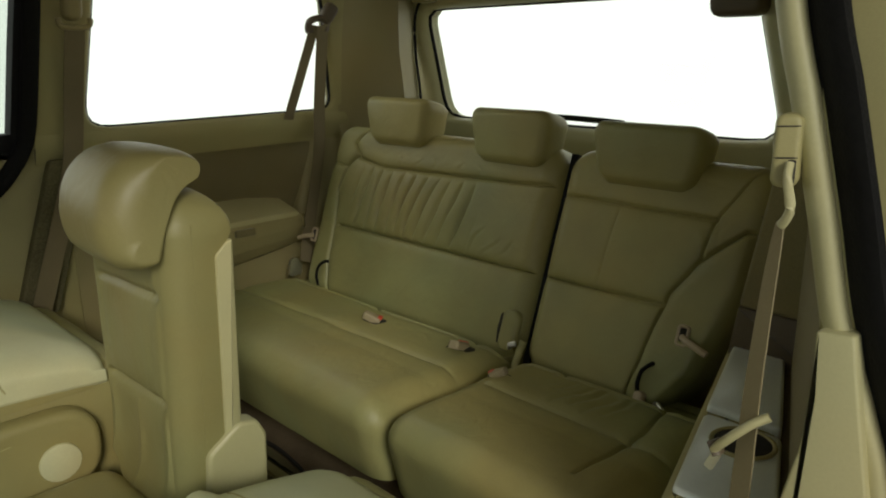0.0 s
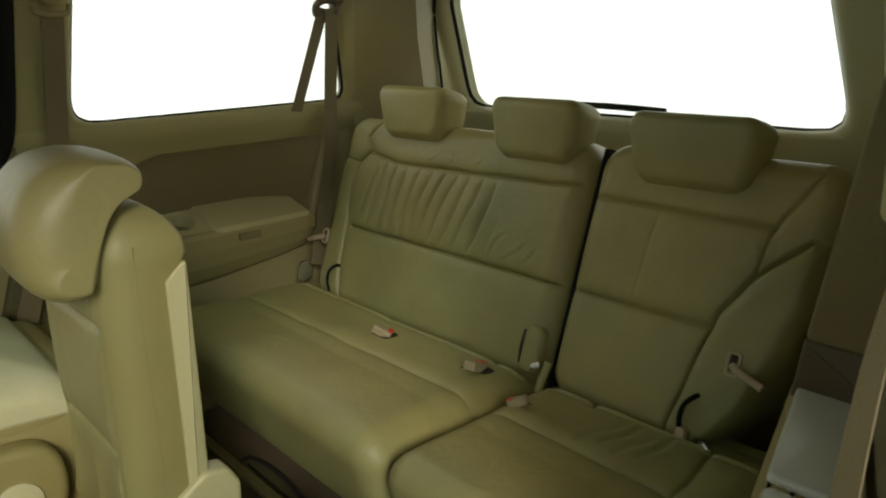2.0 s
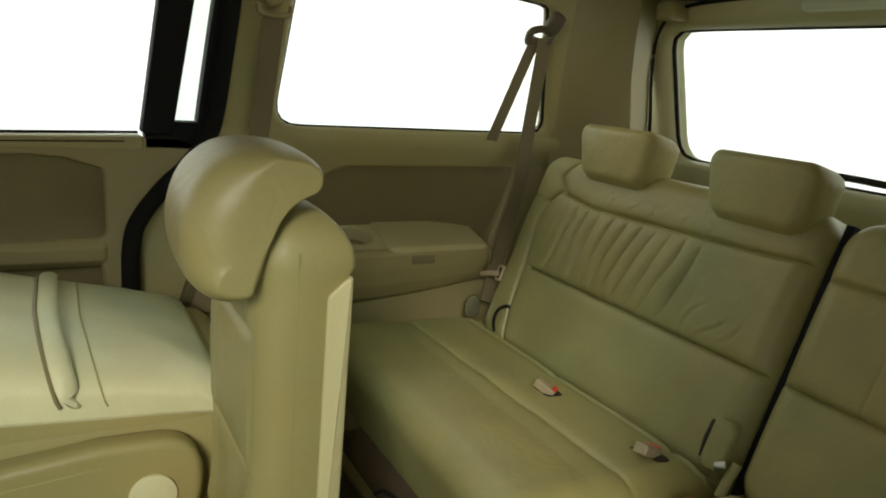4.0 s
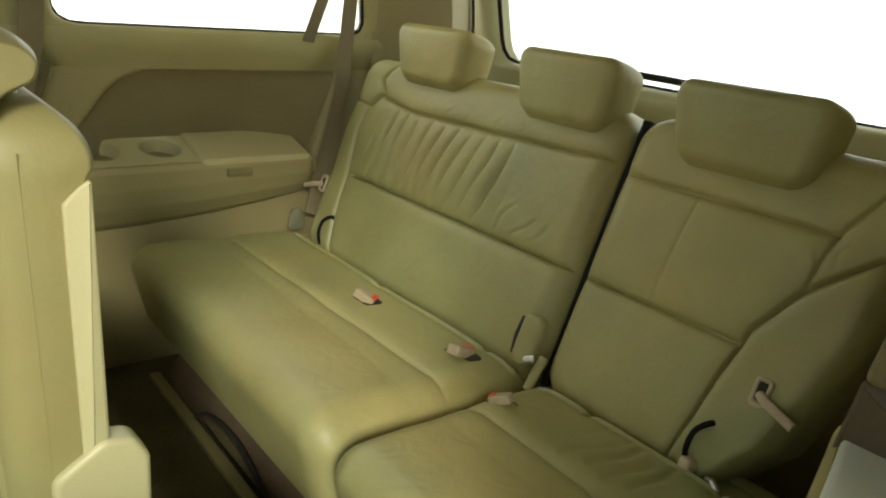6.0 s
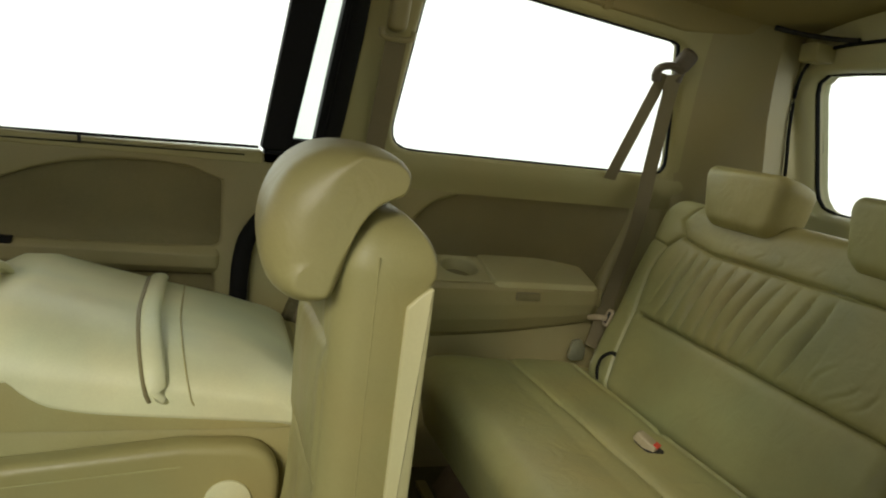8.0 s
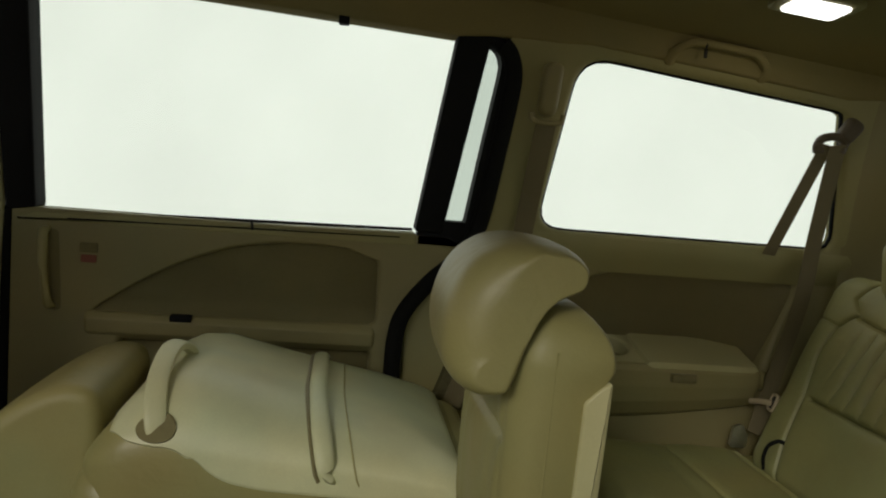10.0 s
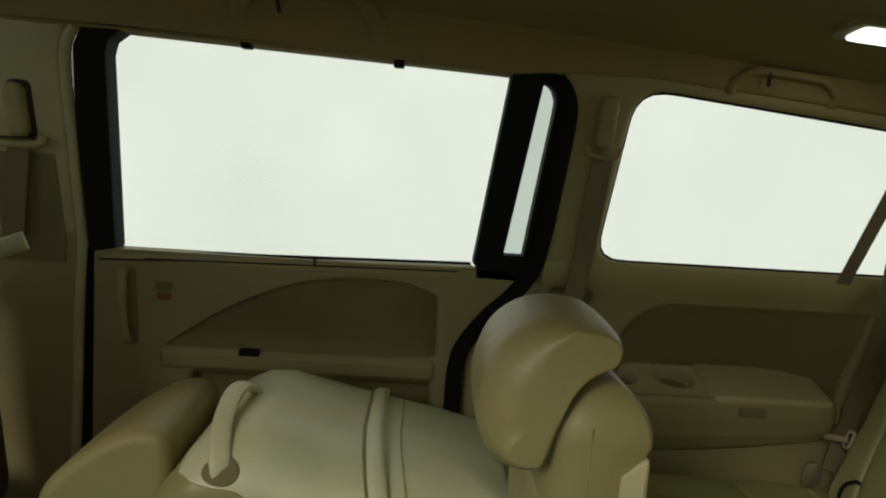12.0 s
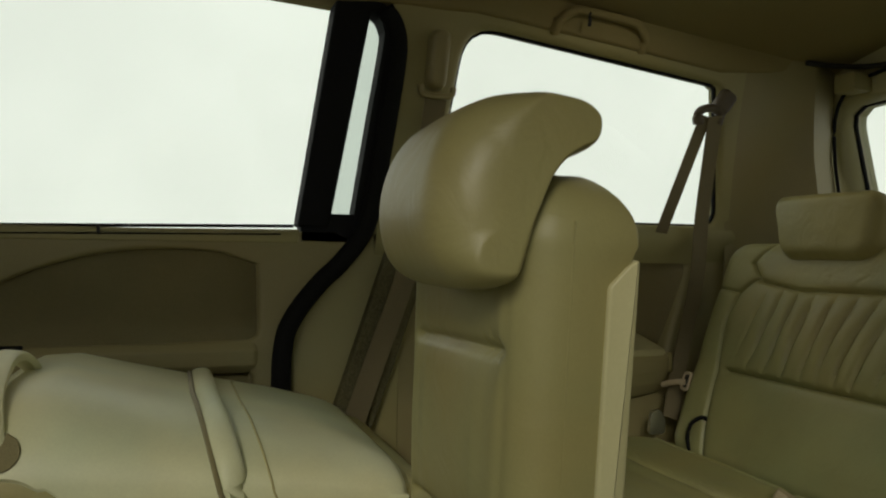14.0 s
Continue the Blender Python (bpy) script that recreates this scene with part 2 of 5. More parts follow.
def sweep(loop, t0, t1, r, at, steps=5, mid=6, crown=0.0, draw=None):
    """A closed 2D loop carried from t0 to t1 with rounded ends of radius r; draw: how far each point is drawn in there, times r."""
    loop = [Vector((p[0], p[1])) for p in loop]
    k = len(loop)
    area = sum(loop[i].x * loop[(i + 1) % k].y - loop[(i + 1) % k].x * loop[i].y for i in range(k))
    nrm = []
    for i in range(k):
        d = (loop[(i + 1) % k] - loop[i - 1]).normalized()
        nrm.append(Vector((d.y, -d.x)) * (1 if area > 0 else -1))
    draw = draw or [1.0] * k
    stations = [(t0 + r * (1 - math.cos(a)), r * (1 - math.sin(a))) for a in np.linspace(0, math.pi / 2, steps + 1)]
    stations += [(t0 + r + (t1 - t0 - 2 * r) * s / mid, 0) for s in range(1, mid)]
    stations += [(t1 - r * (1 - math.cos(a)), r * (1 - math.sin(a))) for a in np.linspace(math.pi / 2, 0, steps + 1)]
    stations = [(t0, r * 1.2 + 0.001)] + stations + [(t1, r * 1.2 + 0.001)]
    bm = bmesh.new()
    rows = []
    for t, inset in stations:
        bulge = crown * (1 - ((2 * t - t0 - t1) / (t1 - t0)) ** 2)
        rows.append([bm.verts.new(at(*(p + q * (bulge - inset * e)), t)) for p, q, e in zip(loop, nrm, draw)])
    for a, b in zip(rows, rows[1:]):
        for i in range(k):
            bm.faces.new((a[i], a[(i + 1) % k], b[(i + 1) % k], b[i]))
    bm.faces.new(rows[0][::-1])
    bm.faces.new(rows[-1])
    return bm


def tube(pts, rw, rh=None, hint=(0, 0, 1), n=10, closed=False, power=1.0):
    """A rod along the points, rw wide across and rh high along the hint."""
    rh = rh or rw
    pts = [Vector(p) for p in pts]
    bm, rows, k = bmesh.new(), [], len(pts)
    for i, p in enumerate(pts):
        a, b = (pts[i - 1], pts[(i + 1) % k]) if closed else (pts[max(i - 1, 0)], pts[min(i + 1, k - 1)])
        d = (b - a).normalized()
        h = Vector(hint)
        h = h - d * h.dot(d)
        h = h.normalized() if h.length > 1e-4 else d.orthogonal().normalized()
        s = d.cross(h)
        row = []
        for j in range(n):
            c, e = math.cos(2 * math.pi * j / n), math.sin(2 * math.pi * j / n)
            c, e = math.copysign(abs(c) ** power, c), math.copysign(abs(e) ** power, e)
            row.append(bm.verts.new(p + s * (c * rw) + h * (e * rh)))
        rows.append(row)
    for i in range(k if closed else k - 1):
        a, b = rows[i], rows[(i + 1) % k]
        for j in range(n):
            bm.faces.new((a[j], a[(j + 1) % n], b[(j + 1) % n], b[j]))
    if not closed:
        bm.faces.new(rows[0][::-1])
        bm.faces.new(rows[-1])
    return bm


def box(x0, x1, y0, y1, z0, z1, bevel=0.004, seg=2):
    bm = bmesh.new()
    bmesh.ops.create_cube(bm, size=1)
    for v in bm.verts:
        v.co = Vector(((x0 + x1) / 2 + v.co.x * (x1 - x0), (y0 + y1) / 2 + v.co.y * (y1 - y0), (z0 + z1) / 2 + v.co.z * (z1 - z0)))
    if bevel:
        bmesh.ops.bevel(bm, geom=bm.edges[:], offset=bevel, segments=seg, affect="EDGES", profile=0.5)
    return bm


def disc(at, r, d, n=32, bevel=0.002):
    """A round button: at maps (u, v, n); d: its height."""
    bm, rows = bmesh.new(), []
    for rr, nn in ((r, 0), (r, d - bevel), (r - bevel * 0.3, d - bevel * 0.3), (r - bevel, d)):
        rows.append([bm.verts.new(at(rr * math.cos(2 * math.pi * i / n), rr * math.sin(2 * math.pi * i / n), nn)) for i in range(n)])
    for a, b in zip(rows, rows[1:]):
        for i in range(n):
            bm.faces.new((a[i], a[(i + 1) % n], b[(i + 1) % n], b[i]))
    bm.faces.new(rows[0][::-1])
    bm.faces.new(rows[-1])
    return bm


def sheet(fn, a0, a1, na, b0, b1, nb, thick=None):
    """A surface fn(a, b) over a grid; thick: a vector that closes it into a slab."""
    bm = bmesh.new()
    def grid(off):
        return [[bm.verts.new(Vector(fn(a0 + (a1 - a0) * i / na, b0 + (b1 - b0) * j / nb)) + off) for j in range(nb + 1)] for i in range(na + 1)]
    g = grid(Vector((0, 0, 0)))
    for i in range(na):
        for j in range(nb):
            bm.faces.new((g[i][j], g[i + 1][j], g[i + 1][j + 1], g[i][j + 1]))
    if thick:
        q = grid(Vector(thick))
        for i in range(na):
            for j in range(nb):
                bm.faces.new((q[i][j], q[i][j + 1], q[i + 1][j + 1], q[i + 1][j]))
        for i in range(na):
            for j in (0, nb):
                bm.faces.new((g[i][j], g[i + 1][j], q[i + 1][j], q[i][j]))
        for j in range(nb):
            for i in (0, na):
                bm.faces.new((g[i][j], g[i][j + 1], q[i][j + 1], q[i][j]))
    return bm


def rounded(pts, r, n=6):
    """A polygon with rounded corners; r: one radius or one per corner."""
    out, k = [], len(pts)
    for i in range(k):
        p, a, b = (Vector(pts[j % k]) for j in (i, i - 1, i + 1))
        rr = r[i] if isinstance(r, (list, tuple)) else r
        da, db = (a - p).normalized(), (b - p).normalized()
        ang = da.angle(db)
        t = min(rr / math.tan(ang / 2), 0.49 * (a - p).length, 0.49 * (b - p).length)
        for s in range(n + 1):
            q = s / n
            e = p + da * t * (1 - q) ** 2 + db * t * q ** 2
            out.append(e)
    return out


def plate(pts, at, d0, d1, bevel=0.0):
    """A polygon with thickness from depth d0 to d1 along at's third axis; bevel rounds the d1 rim."""
    bm, rows, k = bmesh.new(), [], len(pts)
    pts = [Vector(p) for p in pts]
    area = sum(pts[i].x * pts[(i + 1) % k].y - pts[(i + 1) % k].x * pts[i].y for i in range(k))
    nrm = []
    for i in range(k):
        d = (pts[(i + 1) % k] - pts[i - 1])
        d = d.normalized() if d.length > 1e-9 else Vector((1, 0))
        nrm.append(Vector((d.y, -d.x)) * (1 if area > 0 else -1))
    levels = [(d0, 0)]
    if bevel:
        s = 1 if d1 > d0 else -1
        levels += [(d1 - s * bevel * (1 - math.sin(a)), bevel * (1 - math.cos(a))) for a in np.linspace(0, math.pi / 2, 4)]
    else:
        levels.append((d1, 0))
    for d, inset in levels:
        rows.append([bm.verts.new(at(*(p - q * inset), d)) for p, q in zip(pts, nrm)])
    for a, b in zip(rows, rows[1:]):
        for i in range(k):
            bm.faces.new((a[i], a[(i + 1) % k], b[(i + 1) % k], b[i]))
    bm.faces.new(rows[0][::-1])
    bm.faces.new(rows[-1])
    return bm


def by_angle(poly, c, n, angles=None):
    """The outline of a convex polygon, cut by rays from c."""
    out, k = [], len(poly)
    for a in angles or [2 * math.pi * i / n for i in range(n)]:
        d = Vector((math.cos(a), math.sin(a)))
        best = None
        for j in range(k):
            a, b = Vector(poly[j]) - Vector(c), Vector(poly[(j + 1) % k]) - Vector(c)
            e = b - a
            den = d.x * e.y - d.y * e.x
            if abs(den) < 1e-12:
                continue
            t = (a.x * e.y - a.y * e.x) / den
            s = (a.x * d.y - a.y * d.x) / den
            if t > 0 and -1e-6 <= s <= 1 + 1e-6 and (best is None or t < best):
                best = t
        out.append(Vector(c) + d * (best or 0.0))
    return out


def ring(outer, inner, at, d0, d1, roll=0.012, n=144):
    """A plate with an opening through it; the rim of the opening is rolled over on the d1 side."""
    c = sum((Vector(p) for p in inner), Vector((0, 0))) / len(inner)
    turns = {round(2 * math.pi * k / n, 5) for k in range(n)} | {round(math.atan2(p[1] - c.y, p[0] - c.x) % (2 * math.pi), 5) for p in outer}
    turns = sorted(turns)
    n = len(turns)
    o, i = by_angle(outer, c, n, turns), by_angle(inner, c, n, turns)
    bm = bmesh.new()
    rows = [[bm.verts.new(at(*p, d0)) for p in i]]
    for a in np.linspace(0, math.pi / 2, 5):
        rows.append([bm.verts.new(at(*(p + (p - Vector(c)).normalized() * roll * (1 - math.cos(a))), d1 - roll * (1 - math.sin(a)) * (1 if d1 > d0 else -1))) for p in i])
    rows.append([bm.verts.new(at(*p, d1)) for p in o])
    rows.append([bm.verts.new(at(*p, d0)) for p in o])
    rows.append(rows[0])
    for a, b in zip(rows, rows[1:]):
        for k in range(n):
            bm.faces.new((a[k], a[(k + 1) % n], b[(k + 1) % n], b[k]))
    return bm


def groove(d, w, depth):
    """A stitched crease: depth at distance d from a line, w wide."""
    return -depth * math.exp(-(d / w) ** 2)


def seg_dist(p, a, b):
    ax, ay = b[0] - a[0], b[1] - a[1]
    t = max(0.0, min(1.0, ((p[0] - a[0]) * ax + (p[1] - a[1]) * ay) / (ax * ax + ay * ay)))
    return math.hypot(p[0] - a[0] - ax * t, p[1] - a[1] - ay * t)


def line_dist(p, line):
    return min(seg_dist(p, a, b) for a, b in zip(line, line[1:]))

# ---- the left side: x to the rear, y to the driver's side, z up; the cabin floor is z = 0 ----
def side(z):
    """The inner face of the left side: upright to the window sill, then leaning in."""
    return 1.55 - 0.29 * max(z - 0.82, 0.0)


def on_side(x, z, o):
    """A point of the left side, o metres into the cabin."""
    return Vector((x, side(z) - o, z))


def roof_edge(x):
    return 1.285 - 0.045 * x - 0.03 * max(x, 0.0)


def roof(x, y):
    t = (y - 0.66) / 0.86
    return Vector((x, y, roof_edge(x) + 0.10 * (1 - min(abs(t), 1.0) ** 3.5)))


# ground outside and the pale surroundings, sheets that glow in place of daylight
solid("ground", sheet(lambda a, b: (a, b, -0.45), -60, 60, 4, -60, 60, 4), GROUND, "grey concrete ground under the van", "ground")
BACKDROP = glow_material("glowing_backdrop", (0.99, 1.0, 0.925), BACK)
solid("backdrop", sheet(lambda a, b: (a, 5.5 + 0.02 * math.sin(a), b), -9, 9, 8, -0.45, 6, 4), BACKDROP, "glowing sheet for the overexposed white surroundings beside the van", "backdrop")
solid("backdrop_rear", sheet(lambda a, b: (7.0, a, b), -7, 5.5, 8, -0.45, 6, 4), BACKDROP, "glowing sheet for the overexposed white surroundings behind the van", "backdrop")

# floor, roof, outer skin
solid("floor", sheet(lambda a, b: (a, b, 0.004 * noise.noise(Vector((a * 9, b * 9, 0)))), -2.0, 1.45, 60, -0.32, 1.76, 40, thick=(0, 0, -0.05)), CARPET, "olive brown carpet floor of the cabin", "floor")
solid("ceiling", sheet(roof, -2.0, 1.42, 40, -0.20, 1.52, 40, thick=(0, 0, 0.05)), HEADLINER, "beige cloth headliner curving down to the sides", "ceiling")
solid("wall_left", box(-2.0, 1.5, 1.76, 1.78, -0.05, 0.70, 0), PAINT, "outer body skin on the driver's side", "wall")
solid("wall_front", box(-2.02, -1.98, -0.3, 1.7, -0.05, 0.78, 0), FABRIC, "plain dark front end of the cabin", "wall")
solid("wall_right_front", box(-2.0, -0.95, -0.34, -0.28, -0.05, 0.78, 0), FABRIC, "plain inner side of the closed front door", "wall")
solid("body_corner", box(1.335, 1.52, 1.61, 1.755, -0.05, 1.40, 0.01), PAINT, "painted rear body corner beside the tailgate", "body")
solid("roof_skin", box(-2.0, 1.52, -0.30, 1.70, 1.415, 1.43, 0.004), PAINT, "outer roof skin", "roof")

# the pillar between the front door and the sliding door
PILLAR_B = [(-1.15, 0.815), (-0.911, 0.815), (-0.900, 1.20), (-0.86, 1.36), (-1.02, 1.36), (-1.06, 1.2)]
# lighter plastic than the other pillars, for light from the front
solid("trim_pillar_front", plate(rounded(PILLAR_B, 0.02), on_side, -0.06, 0.012, 0.01), CREAM, "beige plastic pillar trim ahead of the sliding door, lightened as if lit", "trim")
solid("trim_pillar_foot", plate(rounded([(-1.22, -0.02), (-0.920, -0.02), (-0.911, 0.822), (-1.22, 0.822)], 0.004), on_side, -0.06, 0.009, 0.004), TRIM, "tan plastic foot of the front pillar", "trim")
FLANGE = [(-0.862, 1.268), (-0.880, 1.245), (-0.891, 1.20), (-0.896, 1.10), (-0.899, 0.95), (-0.902, 0.80), (-0.908, 0.60), (-0.915, 0.02)]
solid("trim_pillar_flange", tube(smooth_loop([on_side(x, z, 0.004) for x, z in FLANGE], 6, False), 0.012, 0.012, hint=(0, 1, 0), n=14), CREAM, "rounded pale flange of the front pillar trim", "trim")
# lies on the pillar; its dark colour gives the shade of a recess
solid("trim_pillar_recess_shade", sheet(lambda a, b: on_side(a, b, 0.0145), -1.08, -0.937, 4, 0.752, 1.0, 20, thick=(0, 0.01, 0)), FABRIC, "dark strip on the front pillar trim, coloured as a shaded recess", "trim")
solid("trim_front_door", plate(rounded([(-2.0, -0.02), (-1.23, -0.02), (-1.23, 0.78), (-2.0, 0.80)], 0.02), on_side, -0.06, 0.0, 0.006), PLASTIC, "beige front door panel", "trim")

# quarter window and its surround
QW = rounded([(0.292, 0.829), (1.062, 0.831), (0.975, 1.163), (0.326, 1.224)], [0.06, 0.035, 0.015, 0.075], 8)
QW_OUT = [(0.165, 0.79), (1.13, 0.79), (1.13, 1.34), (0.165, 1.34)]
solid("trim_quarter_window", ring(QW_OUT, QW, on_side, -0.032, 0.006, 0.018), PLASTIC, "beige plastic surround of the rear side window", "trim")
win = thing("window_1", (0.7, 1.6, 0.86), "fixed rear side window with black rubber edge", "window", kind="structure")
bm = plate([(p.x, p.y) for p in QW], on_side, -0.026, -0.022)
pane = part("pane", bm, GLASS, win, "clear pale green glass")
pane.visible_shadow = False
part("rubber_edge", tube([on_side(p.x, p.y, -0.014) for p in by_angle(QW, (0.68, 1.03), 120)], 0.004, 0.007, hint=(0, 1, 0), closed=True), RUBBER, win, "black rubber edge")

# rear pillar, rounding from the side to the tailgate
def pillar_d(a, z):
    """a from the side window's rear edge over a ridge to the tailgate."""
    s0, zz = side(z), (z - 0.8) / 0.4
    x0 = 1.085 - 0.09 * max(zz, 0)
    y2 = float(np.interp(z, [0.78, 0.90, 1.0, 1.11, 1.20], [1.40, 1.415, 1.43, 1.432, 1.425]))
    p0, p1, ridge, end = Vector((x0, s0 - 0.005)), Vector((1.175, s0 - 0.006)), Vector((1.232, y2 - 0.022)), Vector((1.315, y2))
    if a > 0.75:
        q = ridge.lerp(end, (a - 0.75) / 0.25)
    else:
        k = a / 0.75
        q = p0 * (1 - k) ** 2 + p1 * 2 * k * (1 - k) + ridge * k * k
    return Vector((q.x, q.y, z))


solid("trim_rear_pillar", sheet(pillar_d, 0, 1, 32, 0.0, 1.30, 26, thick=(0.03, 0.04, 0)), TRIM, "tan plastic rear pillar trim with a rounded ridge", "trim")


# tailgate
def on_gate(y, z, o):
    return Vector((1.42 - 0.16 * (z - 0.8) - o, y, z))


RW = rounded([(0.265, 0.785), (1.395, 0.79), (1.43, 1.138), (0.335, 1.135)], [0.06, 0.07, 0.05, 0.06], 8)
RW_OUT = [(-0.1, 0.70), (1.64, 0.70), (1.64, 1.34), (-0.1, 1.34)]
solid("trim_tailgate", ring(RW_OUT, RW, on_gate, -0.05, 0.03, 0.045), CREAM, "beige plastic surround of the tailgate window", "trim")
solid("wall_rear", box(1.40, 1.45, -0.3, 1.7, -0.05, 0.705, 0.004), PLASTIC, "beige lower tailgate lining", "wall")
rwin = thing("window_2", (1.45, 0.8, 0.8), "tailgate window with black edge, white outside", "window", kind="structure")
pane = part("pane", plate([(p.x, p.y) for p in RW], on_gate, -0.034, -0.030), GLASS, rwin, "clear glass")
pane.visible_shadow = False
part("rubber_edge", tube([on_gate(p.x, p.y, -0.014) for p in by_angle(RW, (0.82, 0.98), 140)], 0.004, 0.007, hint=(1, 0, 0), closed=True), RUBBER, rwin, "black rubber edge")
part("wiper", tube([on_gate(y, 0.795 + 0.010 * math.sin((y - 0.65) * 5), -0.075) for y in np.linspace(0.74, 1.16, 20)], 0.006, 0.009), RUBBER, rwin, "black wiper blade resting on the glass")
solid("gate_seal", tube(smooth_loop([(1.318, 1.10, 1.205), (1.318, 1.30, 1.196), (1.318, 1.385, 1.172), (1.318, 1.424, 1.11), (1.318, 1.424, 1.0), (1.317, 1.408, 0.90), (1.316, 1.392, 0.78)], 8, False), 0.0045), RUBBER, "black rubber seal along the tailgate", "seal")

# lower side trim behind the sliding door: sill, concave cloth panel, shelf wall
FAB = rounded([(0.305, 0.49), (0.915, 0.49), (0.990, 0.742), (0.79, 0.757), (0.55, 0.752), (0.42, 0.705), (0.325, 0.58)], [0.02, 0.03, 0.03, 0.2, 0.12, 0.12, 0.08], 8)
ON_Q = lambda a, b, c: Vector((a, 1.565 - c, b))
solid("trim_quarter_panel", ring([(0.06, -0.02), (1.30, -0.02), (1.30, 0.815), (0.06, 0.815)], FAB, ON_Q, -0.15, 0.0, 0.018), TRIM, "tan plastic side trim beside the third row", "trim")
def ease(t):
    t = min(max(t, 0.0), 1.0)
    return t * t * (3 - 2 * t)


def quarter_cloth(x, z):
    """The cloth insert, hollowed behind the shelf and rising to the trim at both ends."""
    hollow = 0.105 * (1 - min(max((z - 0.53) / 0.24, 0.0), 1.0)) ** 1.25
    return Vector((x, 1.574 + hollow * ease((x - 0.28) / 0.16) * ease((1.02 - x) / 0.28), z))


solid("trim_quarter_cloth", sheet(quarter_cloth, 0.28, 1.04, 40, 0.46, 0.80, 24, thick=(0, 0.01, 0)), QUARTER_CLOTH, "brown cloth insert of the side trim", "trim")


def ledge(x, z):
    """The padded ledge between the side trim and the window surround, rounded towards the rear pillar."""
    k = min(max((z - 0.735) / 0.10, 0.0), 1.0)
    y = 1.566 - 0.030 * math.sin(k * 0.62 * math.pi) ** 1.2 + 0.004 * k
    return Vector((x, y - 0.05 * min(max((x - 1.10) / 0.15, 0.0), 1.0) ** 2, z))


solid("trim_sill", sheet(ledge, 0.17, 1.25, 40, 0.735, 0.821, 14, thick=(0, 0.02, 0)), PLASTIC, "beige padded ledge under the rear side window", "trim")


def console():
    """A shelf in the side trim with two cup holders and a lid."""
    t = thing("side_console", (0.62, 1.56, 0.36), "beige side console with two cup holders and closed lid", "console")
    prof = [(1.72, 0.36), (1.560, 0.362), (1.538, 0.380), (1.518, 0.42), (1.507, 0.465), (1.505, 0.508), (1.513, 0.5205), (1.526, 0.5225), (1.526, 0.470), (1.72, 0.515)]
    part("body", sweep(rounded(prof, [0.002, 0.02, 0.02, 0.03, 0.03, 0.008, 0.008, 0.002, 0.002, 0.002], 5), 0.31, 0.90, 0.02, lambda a, b, c: Vector((c, a, b + 0.055 * max(0.0, (c - 0.31) / 0.59) ** 2 * max(0.0, 1 - (b - 0.36) / 0.14))), mid=24), TRIM, t)

    def shelf(x):
        return axes((x, 1.512, 0.5195), (1, 0, 0), (0, 0.97, 0.24), (0, -0.24, 0.97))
    # lid and cup rims take a lighter colour for the window's highlight
    part("lid", pad(lambda a, b, c: shelf(0.742)(a, b - 0.004, c - 0.040), 0.296, 0.190, 0.049, 0.014, 0.009, 24, 16), CREAM, t, "plastic lid, lightened for the window light on it")
    # the catch carries its own shadow as a darker colour
    part("lid_catch", box(0.655, 0.720, 1.494, 1.530, 0.484, 0.506, 0.004), FABRIC, t, "finger catch, coloured brown for the shadow at it")
    for x, x0, x1 in ((0.388, 0.316, 0.4595), (0.530, 0.4595, 0.593)):
        at = shelf(x)
        rim = [(0.048 * math.cos(a), 0.100 + 0.052 * math.sin(a)) for a in np.linspace(0, 2 * math.pi, 49)[:-1]]
        edge = [(x0 - x, 0.014), (x1 - x, 0.014), (x1 - x, 0.196), (x0 - x, 0.196)]
        holder = part("cup_holder", ring(edge, rim, at, -0.040, 0.001, 0.008, 96), CREAM, t, "plastic rim with a round well, lightened for window light")
        # well bottom coloured darker than the plastic, as shade in the cup
        part("well", plate(rim, at, -0.044, -0.038), FABRIC, holder, "bottom of the cup holder, darkened for the shade in it")
    return t


console()

# ---- the right rear side, behind the open doorway ----
def right_line(x):
    """The right inner side in plan."""
    return -0.20 + (x - 0.25) * 0.365


def on_right(x, z, o):
    return Vector((x, right_line(x) + 0.13 * max(z - 0.82, 0.0) + o, z))


solid("trim_right_upper", sheet(lambda a, b: on_right(a, b, -0.02), 0.24, 1.40, 30, 0.78, 1.33, 12, thick=(0, -0.05, 0)), PLASTIC, "beige upper side trim beside the doorway", "trim")
solid("trim_right_panel", sheet(lambda a, b: on_right(a, b, -0.02 + (0.03 if b < 0.5 else 0)), 0.25, 1.40, 30, -0.02, 0.79, 30, thick=(0, -0.05, 0)), FABRIC, "brown cloth side trim beside the third row", "trim")


